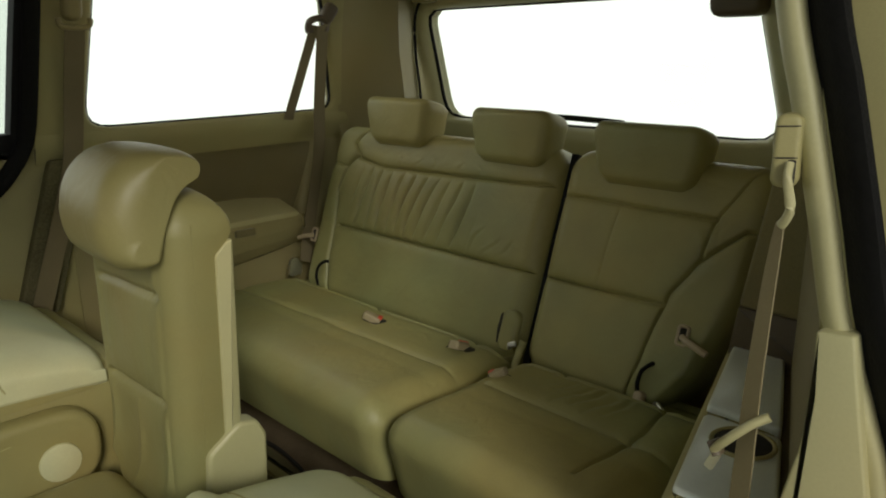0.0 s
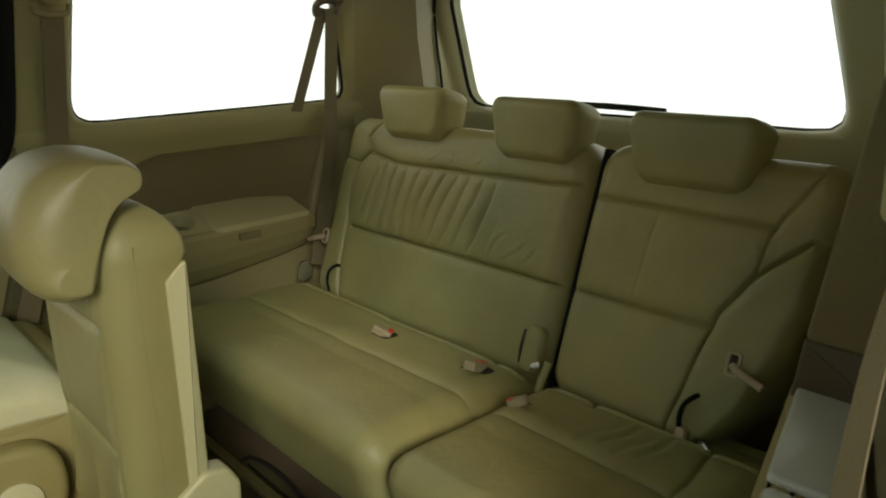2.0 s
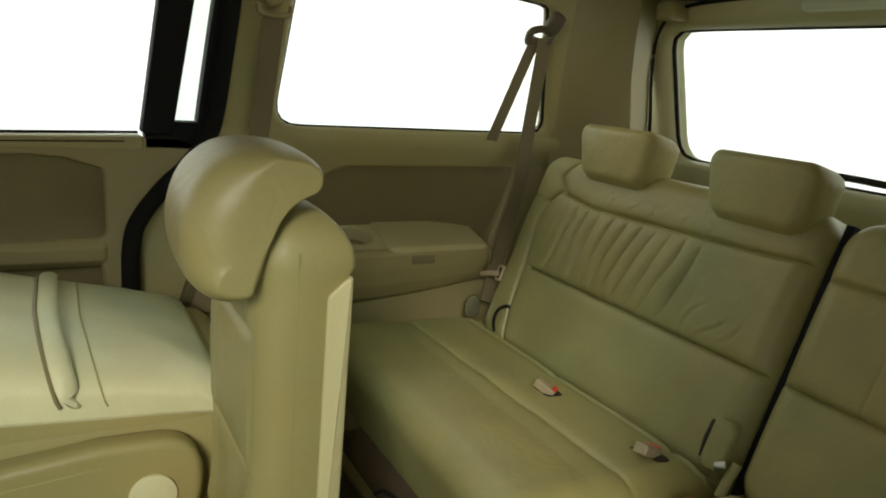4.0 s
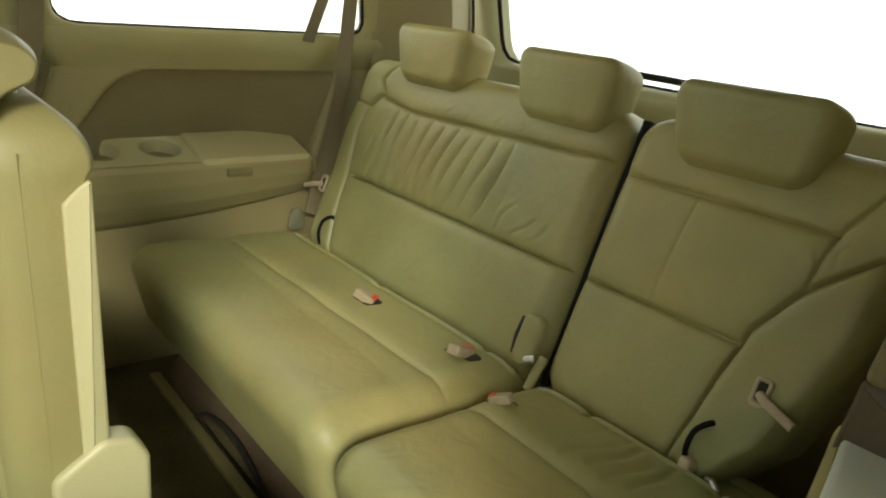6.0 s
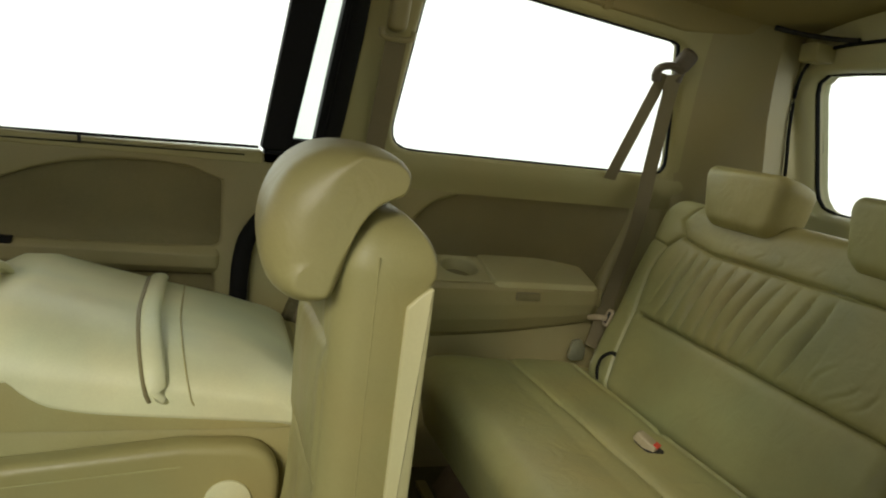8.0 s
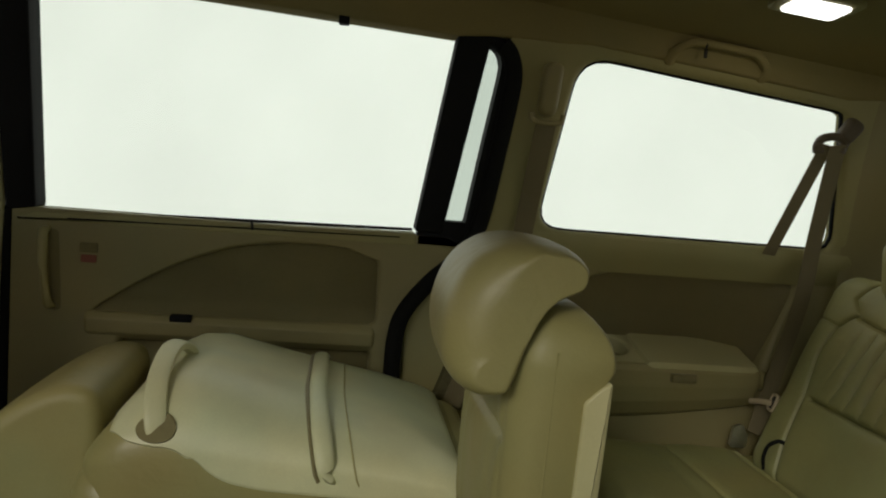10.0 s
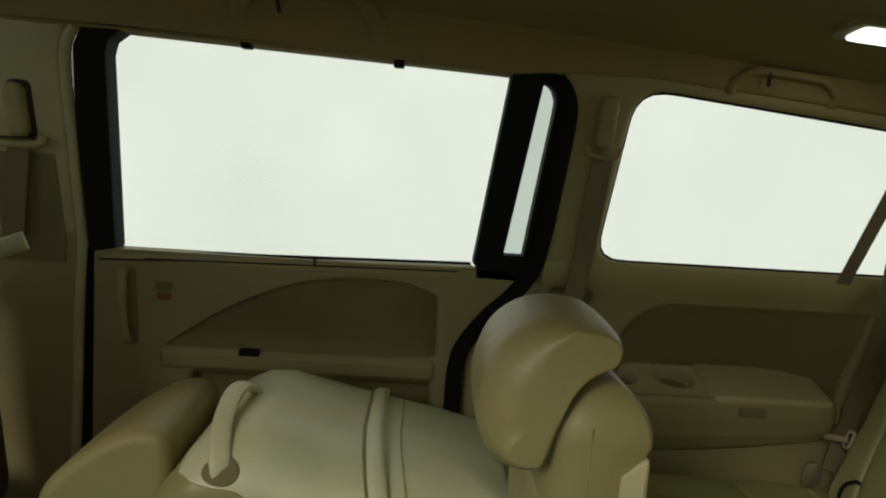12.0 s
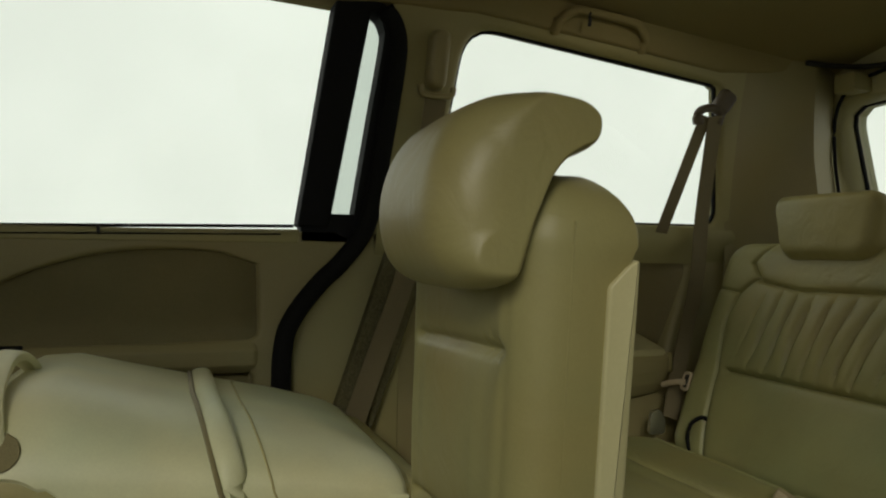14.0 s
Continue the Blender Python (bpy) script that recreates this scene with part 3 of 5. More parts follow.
def right_console():
    t = thing("side_console", (0.55, -0.03, 0.2), "beige side console with pale lid, tray and cup recess", "console")
    inner = lambda x: 0.060 + (x - 0.724) * 0.288
    at = lambda a, b, c: Vector((a, b, c))
    def outline(x0, x1, gap):
        return rounded([(x0, right_line(x0) - 0.01), (x1, right_line(x1) - 0.01), (x1, inner(x1) - gap), (x0, inner(x0) - gap)], 0.012)
    part("body", plate(outline(0.28, 0.80, 0.0), at, 0.0, 0.528, 0.018), PLASTIC, t)
    part("lid", plate(outline(0.508, 0.77, 0.012), at, 0.52, 0.538, 0.006), LID, t, "glossy plastic lid, paled as if reflecting the rear window")
    part("tray", plate(outline(0.30, 0.494, 0.012), at, 0.52, 0.535, 0.006), LID, t)
    cup = axes((0.445, -0.092, 0.534), (1, 0, 0), (0, 1, 0), (0, 0, 1))
    # a flat disc on the tray, near black like the shade of a hollow
    part("cup_recess_shade", disc(cup, 0.036, 0.0025, 32), DARK, t, "dark disc for the shade in the cup recess")
    part("cup_rim", tube([cup(0.037 * math.cos(a), 0.037 * math.sin(a), 0.002) for a in np.linspace(0, 2 * math.pi, 33)[:-1]], 0.003, closed=True), PLASTIC, t)
    return t


right_console()


def step_edge(z):
    """The inner edge of the step in the side trim, drawn outward as it rises."""
    return 0.058 - 0.125 * (z - 0.53)


# the side trim steps inward behind the console: cloth above, a darker band at its foot
solid("trim_right_step", plate(rounded([(-0.12, 0.605), (step_edge(0.605), 0.605), (step_edge(0.75), 0.75), (step_edge(0.95), 0.95), (-0.12, 0.95)], 0.012, 4), lambda a, b, c: Vector((0.73 + 0.10 * (b - 0.6) - c, a, b)), -0.03, 0.0, 0.008), FABRIC, "brown cloth step of the side trim behind the console", "trim")
solid("trim_right_step_foot", plate(rounded([(-0.12, 0.50), (step_edge(0.50), 0.50), (step_edge(0.607), 0.607), (-0.12, 0.607)], 0.006, 4), lambda a, b, c: Vector((0.731 - c, a, b)), -0.03, 0.0, 0.006), BROWN, "dark brown band at the foot of the side trim", "trim")

# rear edge of the open doorway: trim, two rubber seals, body
EDGE = [(0.245, -0.110, 1.30), (0.245, -0.161, 1.05), (0.245, -0.183, 0.966), (0.245, -0.207, 0.87), (0.245, -0.226, 0.79), (0.245, -0.254, 0.714), (0.243, -0.276, 0.64), (0.24, -0.293, 0.50), (0.235, -0.30, 0.2), (0.235, -0.30, -0.03)]
def edge_line(dx, dy):
    return [p + Vector((dx, dy, 0)) for p in smooth_loop(EDGE, 6, False)]


solid("trim_doorway", tube(edge_line(0.0, -0.008), 0.016, 0.0115, hint=(-0.54, 0.84, 0.2), n=16), CREAM, "pale beige trim at the rear edge of the doorway", "trim")
solid("trim_doorway_lower", plate(rounded([(-0.300, 0.0), (-0.205, 0.0), (-0.210, 0.60), (-0.225, 0.677), (-0.230, 0.726), (-0.2265, 0.785), (-0.256, 0.787), (-0.265, 0.735), (-0.281, 0.653), (-0.295, 0.55)], 0.004, 3), lambda a, b, c: Vector((0.226 - c, a, b)), -0.05, 0.006, 0.003), CREAM, "pale beige lower trim at the doorway", "trim")
solid("door_seal", tube(edge_line(0.012, -0.028), 0.045, 0.014, hint=(-0.54, 0.84, 0.2), n=14), RUBBER, "black rubber doorway seal", "seal")
solid("door_seal_outer", tube(edge_line(0.040, -0.054), 0.05, 0.012, hint=(-0.54, 0.84, 0.2), n=14), RUBBER, "black rubber outer seal", "seal")
solid("body_side", tube(edge_line(0.14, -0.088), 0.12, 0.012, hint=(0, 1, 0.3), n=14), PAINT, "pale painted body edge of the doorway", "body")
solid("sill_right", box(-1.2, 0.3, -0.34, -0.26, -0.06, 0.005, 0.01), SHELL, "pale door sill plate", "sill")

HEAD = [(-1.1, 1.272), (-0.92, 1.264), (-0.787, 1.266), (-0.37, 1.249), (0.052, 1.231), (0.13, 1.238), (0.20, 1.241), (0.27, 1.240), (0.34, 1.243), (0.66, 1.217), (0.97, 1.188), (1.05, 1.195), (1.30, 1.212), (1.30, 1.36), (-1.1, 1.42)]
solid("trim_header", plate(rounded(HEAD, 0.01, 3), on_side, -0.06, 0.014, 0.008), HEADLINER, "brown cloth header above the side windows", "trim")


# ---- sliding door on the driver's side ----
def sliding_door():
    t = thing("sliding_door", (-0.4, 1.6, 0.02), "closed sliding door with beige panel, black window frame and cloth insert", "door")
    # lower panel with an opening for the cloth pocket
    curve = [(-0.22 - 0.50 * u, 0.560 + 0.191 * (1 - u ** 2.3) ** 1.1) for u in np.linspace(0.0, 0.985, 24)]
    corner = rounded([(-0.735, 0.560), (-0.07, 0.572), (-0.075, 0.736)], [0.002, 0.02, 0.02], 5)
    pocket = [Vector(p) for p in corner if p[0] > -0.70] + [Vector((-0.15, 0.7475))] + [Vector(p) for p in curve] + [Vector((-0.72, 0.560))]
    upper = rounded([(-0.875, 0.545), (-0.028, 0.545), (-0.018, 0.60), (0.04, 0.68), (0.10, 0.735), (0.16, 0.79), (-0.875, 0.79)], 0.003, 2)
    part("upper_panel", ring(upper, pocket, on_side, -0.05, 0.004, 0.012), TRIM, t, "beige moulded plastic")
    def cloth(a, b):
        return on_side(a, b, -0.018 + 0.016 * math.exp(-((b - 0.565) / 0.02) ** 2))
    part("cloth_insert", sheet(cloth, -0.77, -0.06, 40, 0.55, 0.77, 16, thick=(0, 0.008, 0)), FABRIC, t, "brown cloth insert")
    part("armrest", sweep(rounded([(1.60, 0.500), (1.556, 0.505), (1.538, 0.522), (1.534, 0.552), (1.546, 0.567), (1.60, 0.572)], 0.008, 4), -0.72, -0.07, 0.012, lambda a, b, c: Vector((c, a, b)), mid=16), TRIM, t)
    part("armrest_slot", box(-0.533, -0.486, 1.529, 1.555, 0.5555, 0.570, 0.003), BLACK, t, "black plastic slot")
    low = rounded([(-0.875, 0.02), (-0.03, 0.02), (-0.03, 0.545), (-0.875, 0.545)], 0.002, 2)
    well = rounded([(-0.70, 0.20), (-0.08, 0.20), (-0.08, 0.518), (-0.64, 0.518)], 0.03, 5)
    part("lower_panel", ring(low, well, on_side, -0.05, 0.004, 0.015), TRIM, t)
    part("lower_pocket", sheet(lambda a, b: on_side(a, b, -0.03), -0.75, -0.05, 20, 0.15, 0.56, 12, thick=(0, 0.008, 0)), FABRIC, t, "dark lower pocket")
    # window frame in black and the panes
    bars = {
        "front_bar": [(-0.888, 0.78), (-0.827, 0.79), (-0.806, 1.22), (-0.796, 1.246), (-0.765, 1.268), (-0.765, 1.30), (-0.815, 1.290), (-0.850, 1.270), (-0.872, 1.23), (-0.884, 1.10)],
        "middle_bar": [(0.004, 0.80), (0.069, 0.80), (0.122, 1.225), (0.126, 1.28), (0.056, 1.28), (0.051, 1.23)],
    }
    for name, pts in bars.items():
        part(name, plate(rounded(pts, 0.008, 3), on_side, -0.05, 0.008, 0.005), BLACK, t, "black window frame")
    inner = smooth_loop([Vector((x, z)) for x, z in ((0.119, 0.79), (0.121, 0.83), (0.138, 1.02), (0.152, 1.165), (0.149, 1.195), (0.138, 1.213), (0.120, 1.221), (0.100, 1.224))], 4, False)
    outer = smooth_loop([Vector((x, z)) for x, z in ((0.158, 0.79), (0.163, 0.83), (0.182, 1.02), (0.197, 1.155), (0.193, 1.195), (0.175, 1.222), (0.145, 1.238), (0.100, 1.246))], 4, False)
    last = len(inner) - 1
    def rear_frame(a, b):
        """The rear upright of the window frame, bending forward at its top; b from its inner to its outer edge."""
        p = inner[round(a)].lerp(outer[round(a)], b)
        return on_side(p.x, p.y, 0.008 - 0.005 * (2 * b - 1) ** 6)
    part("rear_bar", sheet(rear_frame, 0, last, last, 0, 1, 8, thick=(0, 0.045, 0)), BLACK, t, "black window frame, rounded at its top corner")
    part("vent_sill", plate([(0.012, 0.768), (0.13, 0.768), (0.13, 0.829), (0.060, 0.829), (0.060, 0.80), (0.012, 0.80)], on_side, -0.05, 0.004, 0.003), BLACK, t)
    part("front_seal", plate(rounded([(-0.905, 0.02), (-0.882, 0.02), (-0.878, 0.79), (-0.912, 0.79)], 0.005, 2), on_side, -0.06, 0.004, 0.004), RUBBER, t)
    pane = part("window_pane", plate([(-0.85, 0.77), (0.02, 0.79), (0.07, 1.29), (-0.80, 1.32)], on_side, -0.034, -0.03), GLASS, t, "clear pale green glass")
    pane.visible_shadow = False
    vent = part("vent_pane", plate([(0.06, 0.80), (0.14, 0.80), (0.16, 1.26), (0.12, 1.27)], on_side, -0.042, -0.038), VENT_GLASS, t, "darker tinted glass")
    vent.visible_shadow = False
    # sill with felt and latch
    part("sill", plate(rounded([(-0.876, 0.762), (0.008, 0.7665), (0.008, 0.795), (-0.83, 0.781)], 0.004, 3), on_side, -0.05, 0.0065, 0.004), PLASTIC, t)
    part("felt", tube([on_side(x, 0.7700 + (x + 0.78) * 0.019, 0.0070) for x in np.linspace(-0.76, -0.03, 12)], 0.0016, 0.0016), BLACK, t, "black felt strip")
    part("sill_edge", tube([on_side(x, 0.7825 + (x + 0.85) * 0.023, -0.02) for x in np.linspace(-0.85, 0.0, 12)], 0.0025, 0.0035), RUBBER, t)
    part("lock_knob", tube([on_side(-0.366, 0.792, 0.004), on_side(-0.364, 0.781, 0.012), on_side(-0.362, 0.777, 0.014)], 0.0035), DARK, t, "dark lock knob")
    part("handle", tube(smooth_loop([on_side(-0.803, 0.743, 0.0), on_side(-0.803, 0.736, 0.024), on_side(-0.798, 0.66, 0.032), on_side(-0.79, 0.585, 0.024), on_side(-0.79, 0.575, 0.0)], 5, False), 0.011, 0.008), PLASTIC, t, "pale vertical pull handle")
    part("handle_recess_patch", plate(rounded([(-0.79, 0.565), (-0.768, 0.565), (-0.778, 0.745), (-0.80, 0.745)], 0.01, 4), on_side, 0.0, 0.0055), FABRIC, t)
    label = part("lock_label", plate(rounded([(-0.730, 0.676), (-0.697, 0.676), (-0.697, 0.693), (-0.730, 0.693)], 0.003, 3), on_side, 0.0, 0.006), STICKER, t, "small faded red sticker")
    part("lock_slot", plate(rounded([(-0.733, 0.698), (-0.694, 0.698), (-0.694, 0.720), (-0.733, 0.720)], 0.004, 3), on_side, 0.0, 0.006), FABRIC, t)
    for x, z in ((-0.510, 1.258), (-0.190, 1.241)):
        part("shade_hook", plate(rounded([(x - 0.011, z - 0.012), (x + 0.011, z - 0.012), (x + 0.011, z + 0.03), (x - 0.011, z + 0.03)], 0.002, 2), on_side, -0.01, 0.012), BLACK, t, "black sun shade hook")
    return t


sliding_door()
SEAL = [(0.148, 1.224), (0.167, 1.204), (0.180, 1.170), (0.181, 1.12), (0.172, 1.0), (0.158, 0.85), (0.138, 0.786), (0.095, 0.728), (0.050, 0.684), (0.000, 0.618), (-0.020, 0.56), (-0.024, 0.44), (-0.020, 0.02)]
solid("sliding_door_seal", tube(smooth_loop([on_side(x, z, 0.008) for x, z in SEAL], 6, False), 0.020, 0.016, hint=(0, 1, 0), n=12), RUBBER, "black rubber seal behind the sliding door", "seal")
solid("trim_pillar_rear", plate(rounded([(0.0, 0.0), (0.23, 0.0), (0.23, 0.80), (0.18, 0.80), (0.12, 0.735), (0.065, 0.685), (0.01, 0.61), (0.0, 0.55)], 0.01, 3), on_side, -0.05, -0.012, 0.003), PLASTIC, "beige lower pillar trim behind the sliding door", "trim")


# ---- third row ----
COS, SIN = math.cos(radians(20)), math.sin(radians(20))
BASE_X, BASE_Z = 0.829, 0.30
V_UP, N_OUT = Vector((SIN, 0, COS)), Vector((-COS, 0, SIN))


def back_axes(yc, depth):
    """Axes of a third-row backrest: u to the driver's side, v up the back, n out of its face, whose face is at n = depth."""
    return axes(Vector((BASE_X, yc, BASE_Z)) - N_OUT * depth, (0, 1, 0), V_UP, N_OUT)


def back_relief(yc, pleats, seams, gathers):
    def f(u, v):
        y = yc + u
        d = 0.0
        for line, w, depth in seams:
            q = line_dist((y, v), line)
            d += groove(q, 0.7 * w, 0.8 * depth) + groove(q, 2.6 * w, 0.3 * depth)
        for ya, va, yb, vb, deep in pleats:
            k = min(max((v - va) / (vb - va), 0.0), 1.0)
            if -0.02 < (v - va) / (vb - va) < 1.02:
                across = y - (ya + (yb - ya) * k + 0.006 * math.sin(k * 5 + ya * 40))
                fade = math.sin(math.pi * (0.12 + 0.86 * k)) ** 0.7
                d += 0.42 * deep * fade * (groove(across, 0.005, 1.0) + 0.6 * math.exp(-((across - 0.012) / 0.009) ** 2))
        if gathers:
            y0, y1, v0, v1 = gathers
            k, e = (v - v0) / (v1 - v0), min((y - y0) / 0.05, (y1 - y) / 0.05, 1.0)
            if 0 < k < 1 and e > 0:
                slant = y + 0.22 * (v - v0) + 0.030 * noise.noise(Vector((y * 6, v * 3, 4.2))) + 0.006 * noise.noise(Vector((y * 15, v * 14, 1.7)))
                fold = 1 - abs(math.sin(math.pi * slant / 0.044))
                size = 1.0 + 0.9 * noise.noise(Vector((y * 21, v * 6, 7.7)))
                d += size * e * math.sin(math.pi * min(k * 0.92 + 0.06, 1.0)) ** 0.8 * (0.0055 * (1 - fold) - 0.0105 * fold ** 3)
        d += 0.003 * noise.noise(Vector((y * 7, v * 7, 3.1)))
        d += 0.006 * math.sin(math.pi * min(max(v / 0.224, 0), 1)) if v < 0.224 else 0.004 * math.sin(math.pi * min((v - 0.224) / 0.19, 1))
        return d
    return f


def headrest_part(t, yc, w, rise):
    """A padded headrest whose lower corners are drawn in."""
    at = back_axes(yc, 0.0)
    h = 0.128
    def f(u, v):
        return 0.008 * math.cos(u / w * math.pi) + 0.0015 * noise.noise(Vector((u * 20, v * 20, yc)))
    def lean(a, b, c):
        if c < 0:
            b += (1 - b / h) * 1.1 * -c
        return at(a, b + 0.478 + rise - 0.10 * c, c - 0.046 + 0.36 * b)
    hr = part("headrest", pad(lean, w, h, 0.062, 0.034, 0.024, 44, 34, f, back=0.042, taper=0.18), LEATHER, t, "padded leather headrest")
    # a dark rod draws the line of shade below the headrest
    part("underside_shade", tube([lean(w * 0.40 * s, 0.000, 0.016) for s in np.linspace(-0.9, 0.9, 9)], 0.010, 0.02, hint=N_OUT), FABRIC, hr, "dark strip that draws the shade under the headrest")
    for s in (-0.06, 0.06):
        part("post", tube([at(s, 0.43, -0.03), at(s, 0.52, -0.03)], 0.006), CHROME, hr)
    return hr


CUSH_X = 0.392


def cushion_relief(yc, lines, folds):
    def f(u, v):
        y, x = yc + u, CUSH_X + v
        d = 0.008 * math.sin(math.pi * min(v / 0.2, 1.0)) if v < 0.2 else 0.0
        for q in [abs(x - 0.650 - 0.008 * math.sin(y * 3)), abs(x - 0.815)] + [line_dist((y, x), line) for line in lines]:
            d += groove(q, 0.0035, 0.005) + groove(q, 0.014, 0.004)
        for ya, xa, yb, xb, deep in folds:
            q = seg_dist((y + 0.004 * math.sin(x * 60), x), (ya, xa), (yb, xb))
            d += groove(q, 0.006, deep) + 0.6 * deep * math.exp(-((q - 0.013) / 0.008) ** 2)
        d += 0.0035 * noise.noise(Vector((y * 6, x * 6, 9.3))) - 0.012 * max(0.0, v - 0.30) / 0.2 - 0.022 * min(max((x - 0.822) / 0.012, 0), 1)
        return d
    return f


def third_row(name, label, y0, y1, heads, pleats, back_seams, cushion_lines, gathers=None):
    t = thing(name, ((0.7), (y0 + y1) / 2, 0.0), label, "seat", "third row seats")
    yc, w = (y0 + y1) / 2, y1 - y0
    base = back_axes(yc, 0.13)
    def face(a, b, c):
        """The lower outer corner of the narrow section is drawn in."""
        if y0 < 0.3 and a < 0:
            a *= (yc - float(np.interp(b, [0.0, 0.06, 0.10, 0.217, 0.283, 0.52], [0.25, 0.21, 0.178, 0.137, 0.117, 0.10]))) / (w / 2)
        return base(a, b, c)
    part("backrest", pad(face, w, 0.53, 0.13, 0.06, 0.045, 330, 190, back_relief(yc, pleats, back_seams, gathers), back=0.02), LEATHER, t, "tan leather backrest with stitched seams")
    c0, c1 = (y0, y1 + 0.06) if y1 > 1 else (y0 - 0.005, y1)
    yk = (c0 + c1) / 2
    at = axes((CUSH_X, yk, 0.17), (0, 1, 0), (1, 0, 0), (0, 0, 1))
    lean = lambda a, b, c: at(a, b + (0.0 if b > 0.12 else 0.045 * (1 - b / 0.12) * (1 - c / 0.175)), c)
    part("cushion", pad(lean, c1 - c0, 0.543, 0.175, 0.06, 0.065, 220, 170, cushion_relief(yk, cushion_lines, CUSHION_FOLDS if y0 < 0.3 else [])), LEATHER, t, "tan leather seat cushion")
    part("base", box(0.60, 0.93, y0 + 0.03, y1 - 0.03, 0.02, 0.168, 0.02), CARPET_BROWN, t, "brown carpeted seat base")
    for y, ww, rise in heads:
        headrest_part(t, y, ww, rise)
    return t


# creases of the narrow cushion: from (y, x) to (y, x), depth
CUSHION_FOLDS = [(0.375, 0.685, 0.345, 0.800, 0.0016), (0.335, 0.700, 0.320, 0.795, 0.0022), (0.300, 0.690, 0.290, 0.770, 0.0014), (0.265, 0.705, 0.262, 0.800, 0.0018), (0.405, 0.740, 0.385, 0.805, 0.0012)]
LEFT_SEAMS = [
    ([(0.56, 0.222), (1.335, 0.222)], 0.0055, 0.015),
    ([(0.58, 0.432), (0.70, 0.425), (0.95, 0.42), (1.20, 0.415), (1.31, 0.43), (1.345, 0.47), (1.30, 0.54)], 0.0055, 0.013),
    ([(1.325, 0.435), (1.36, 0.40), (1.375, 0.33), (1.36, 0.224), (1.345, 0.12), (1.32, 0.0)], 0.0055, 0.013),
    ([(1.36, 0.40), (1.45, 0.41)], 0.005, 0.007),
]
RIGHT_SEAMS = [
    ([(0.262, 0.224), (0.60, 0.222)], 0.0055, 0.014),
    ([(0.19, 0.41), (0.60, 0.415)], 0.0055, 0.011),
    ([(0.06, 0.40), (0.12, 0.395), (0.205, 0.32), (0.25, 0.25), (0.262, 0.17), (0.275, 0.0)], 0.0055, 0.014),
    ([(0.13, 0.52), (0.16, 0.46), (0.19, 0.41), (0.20, 0.33)], 0.005, 0.007),
    ([(0.43, 0.222), (0.415, 0.415)], 0.004, 0.002),
]
# folds of the leather: from (y, v) to (y, v), depth
PLEATS = [(0.775, 0.300, 0.815, 0.236, 0.006), (0.715, 0.285, 0.760, 0.236, 0.005), (0.668, 0.285, 0.715, 0.24, 0.004),
          (0.99, 0.455, 1.005, 0.428, 0.003), (0.90, 0.455, 0.90, 0.428, 0.003), (1.12, 0.452, 1.135, 0.428, 0.003), (0.83, 0.452, 0.835, 0.43, 0.003), (1.05, 0.45, 1.06, 0.43, 0.003)]
RIGHT_PLEATS = [(0.20, 0.385, 0.205, 0.345, 0.005), (0.165, 0.40, 0.18, 0.36, 0.004)]
SPLIT = 0.588
wide = third_row("third_row_seat", "wide tan leather bench section with two headrests and wrinkled pleats", SPLIT + 0.008, 1.45,
                 [(1.153, 0.268, 0.005), (0.742, 0.258, -0.008)], PLEATS, LEFT_SEAMS, [[(1.06, 0.815), (1.06, 0.95)], [(0.70, 0.815), (0.70, 0.95)]], (0.80, 1.315, 0.232, 0.412))
narrow = third_row("third_row_seat", "narrow tan leather bench section with one headrest", 0.085, SPLIT - 0.008,
                   [(0.372, 0.268, -0.021)], RIGHT_PLEATS, RIGHT_SEAMS, [[(0.44, 0.815), (0.44, 0.95)], [(0.19, 0.50), (0.18, 0.7), (0.21, 0.85)]])


def fitted(y, v, n=0.0):
    """A point on the face of the third-row backs."""
    return Vector((BASE_X, y, BASE_Z)) + V_UP * v + N_OUT * n


by_turn = [(p.x, p.y) for p in rounded([(-0.010, -0.019), (0.010, -0.019), (0.010, 0.019), (-0.010, 0.019)], 0.006, 4)]


def pull(parent, y, sgn):
    """A release tab on the bolster: bezel and pale lever."""
    bez = part("release_bezel", tube([fitted(y + a, 0.175 + b, 0.003) for a, b in by_turn], 0.0038, 0.004, hint=N_OUT, closed=True), PINK, parent, "pale bezel")
    part("slot", pad(axes(fitted(y, 0.159, -0.004), (0, 1, 0), V_UP, N_OUT), 0.018, 0.032, 0.009, 0.006, 0.003, 8, 8), DARK, bez, "dark slot")
    part("release_lever", tube([fitted(y, 0.172, 0.004), fitted(y + sgn * 0.012, 0.168, 0.014), fitted(y + sgn * 0.034, 0.161, 0.016), fitted(y + sgn * 0.060, 0.152, 0.016)], 0.0072, 0.0065, hint=N_OUT), PINK, bez, "pale pink plastic lever")
    return bez


def loop_strap(parent, y):
    return part("strap_loop", tube(smooth_loop([fitted(y - 0.002, 0.03, 0.0), fitted(y + 0.002, 0.055, 0.012), fitted(y - 0.002, 0.085, 0.016), fitted(y - 0.016, 0.105, 0.008), fitted(y - 0.024, 0.106, -0.004)], 6, False), 0.0045, 0.004, hint=N_OUT), RUBBER, parent, "black strap loop")


pull(wide, 1.435, 1)
loop_strap(wide, 1.365)
pull(narrow, 0.213, -1)
loop_strap(narrow, 0.275)
part("belt_anchor", pad(axes(fitted(0.268, 0.012, 0.002), (0, 1, 0), V_UP, N_OUT), 0.022, 0.035, 0.018, 0.009, 0.006, 8, 8), PINK, narrow, "pale belt anchor")
part("hinge_cap", tube([fitted(0.235, 0.030, 0.004), fitted(0.222, 0.034, 0.016), fitted(0.213, 0.024, 0.012)], 0.005), CHROME, narrow, "bright steel hinge cap")
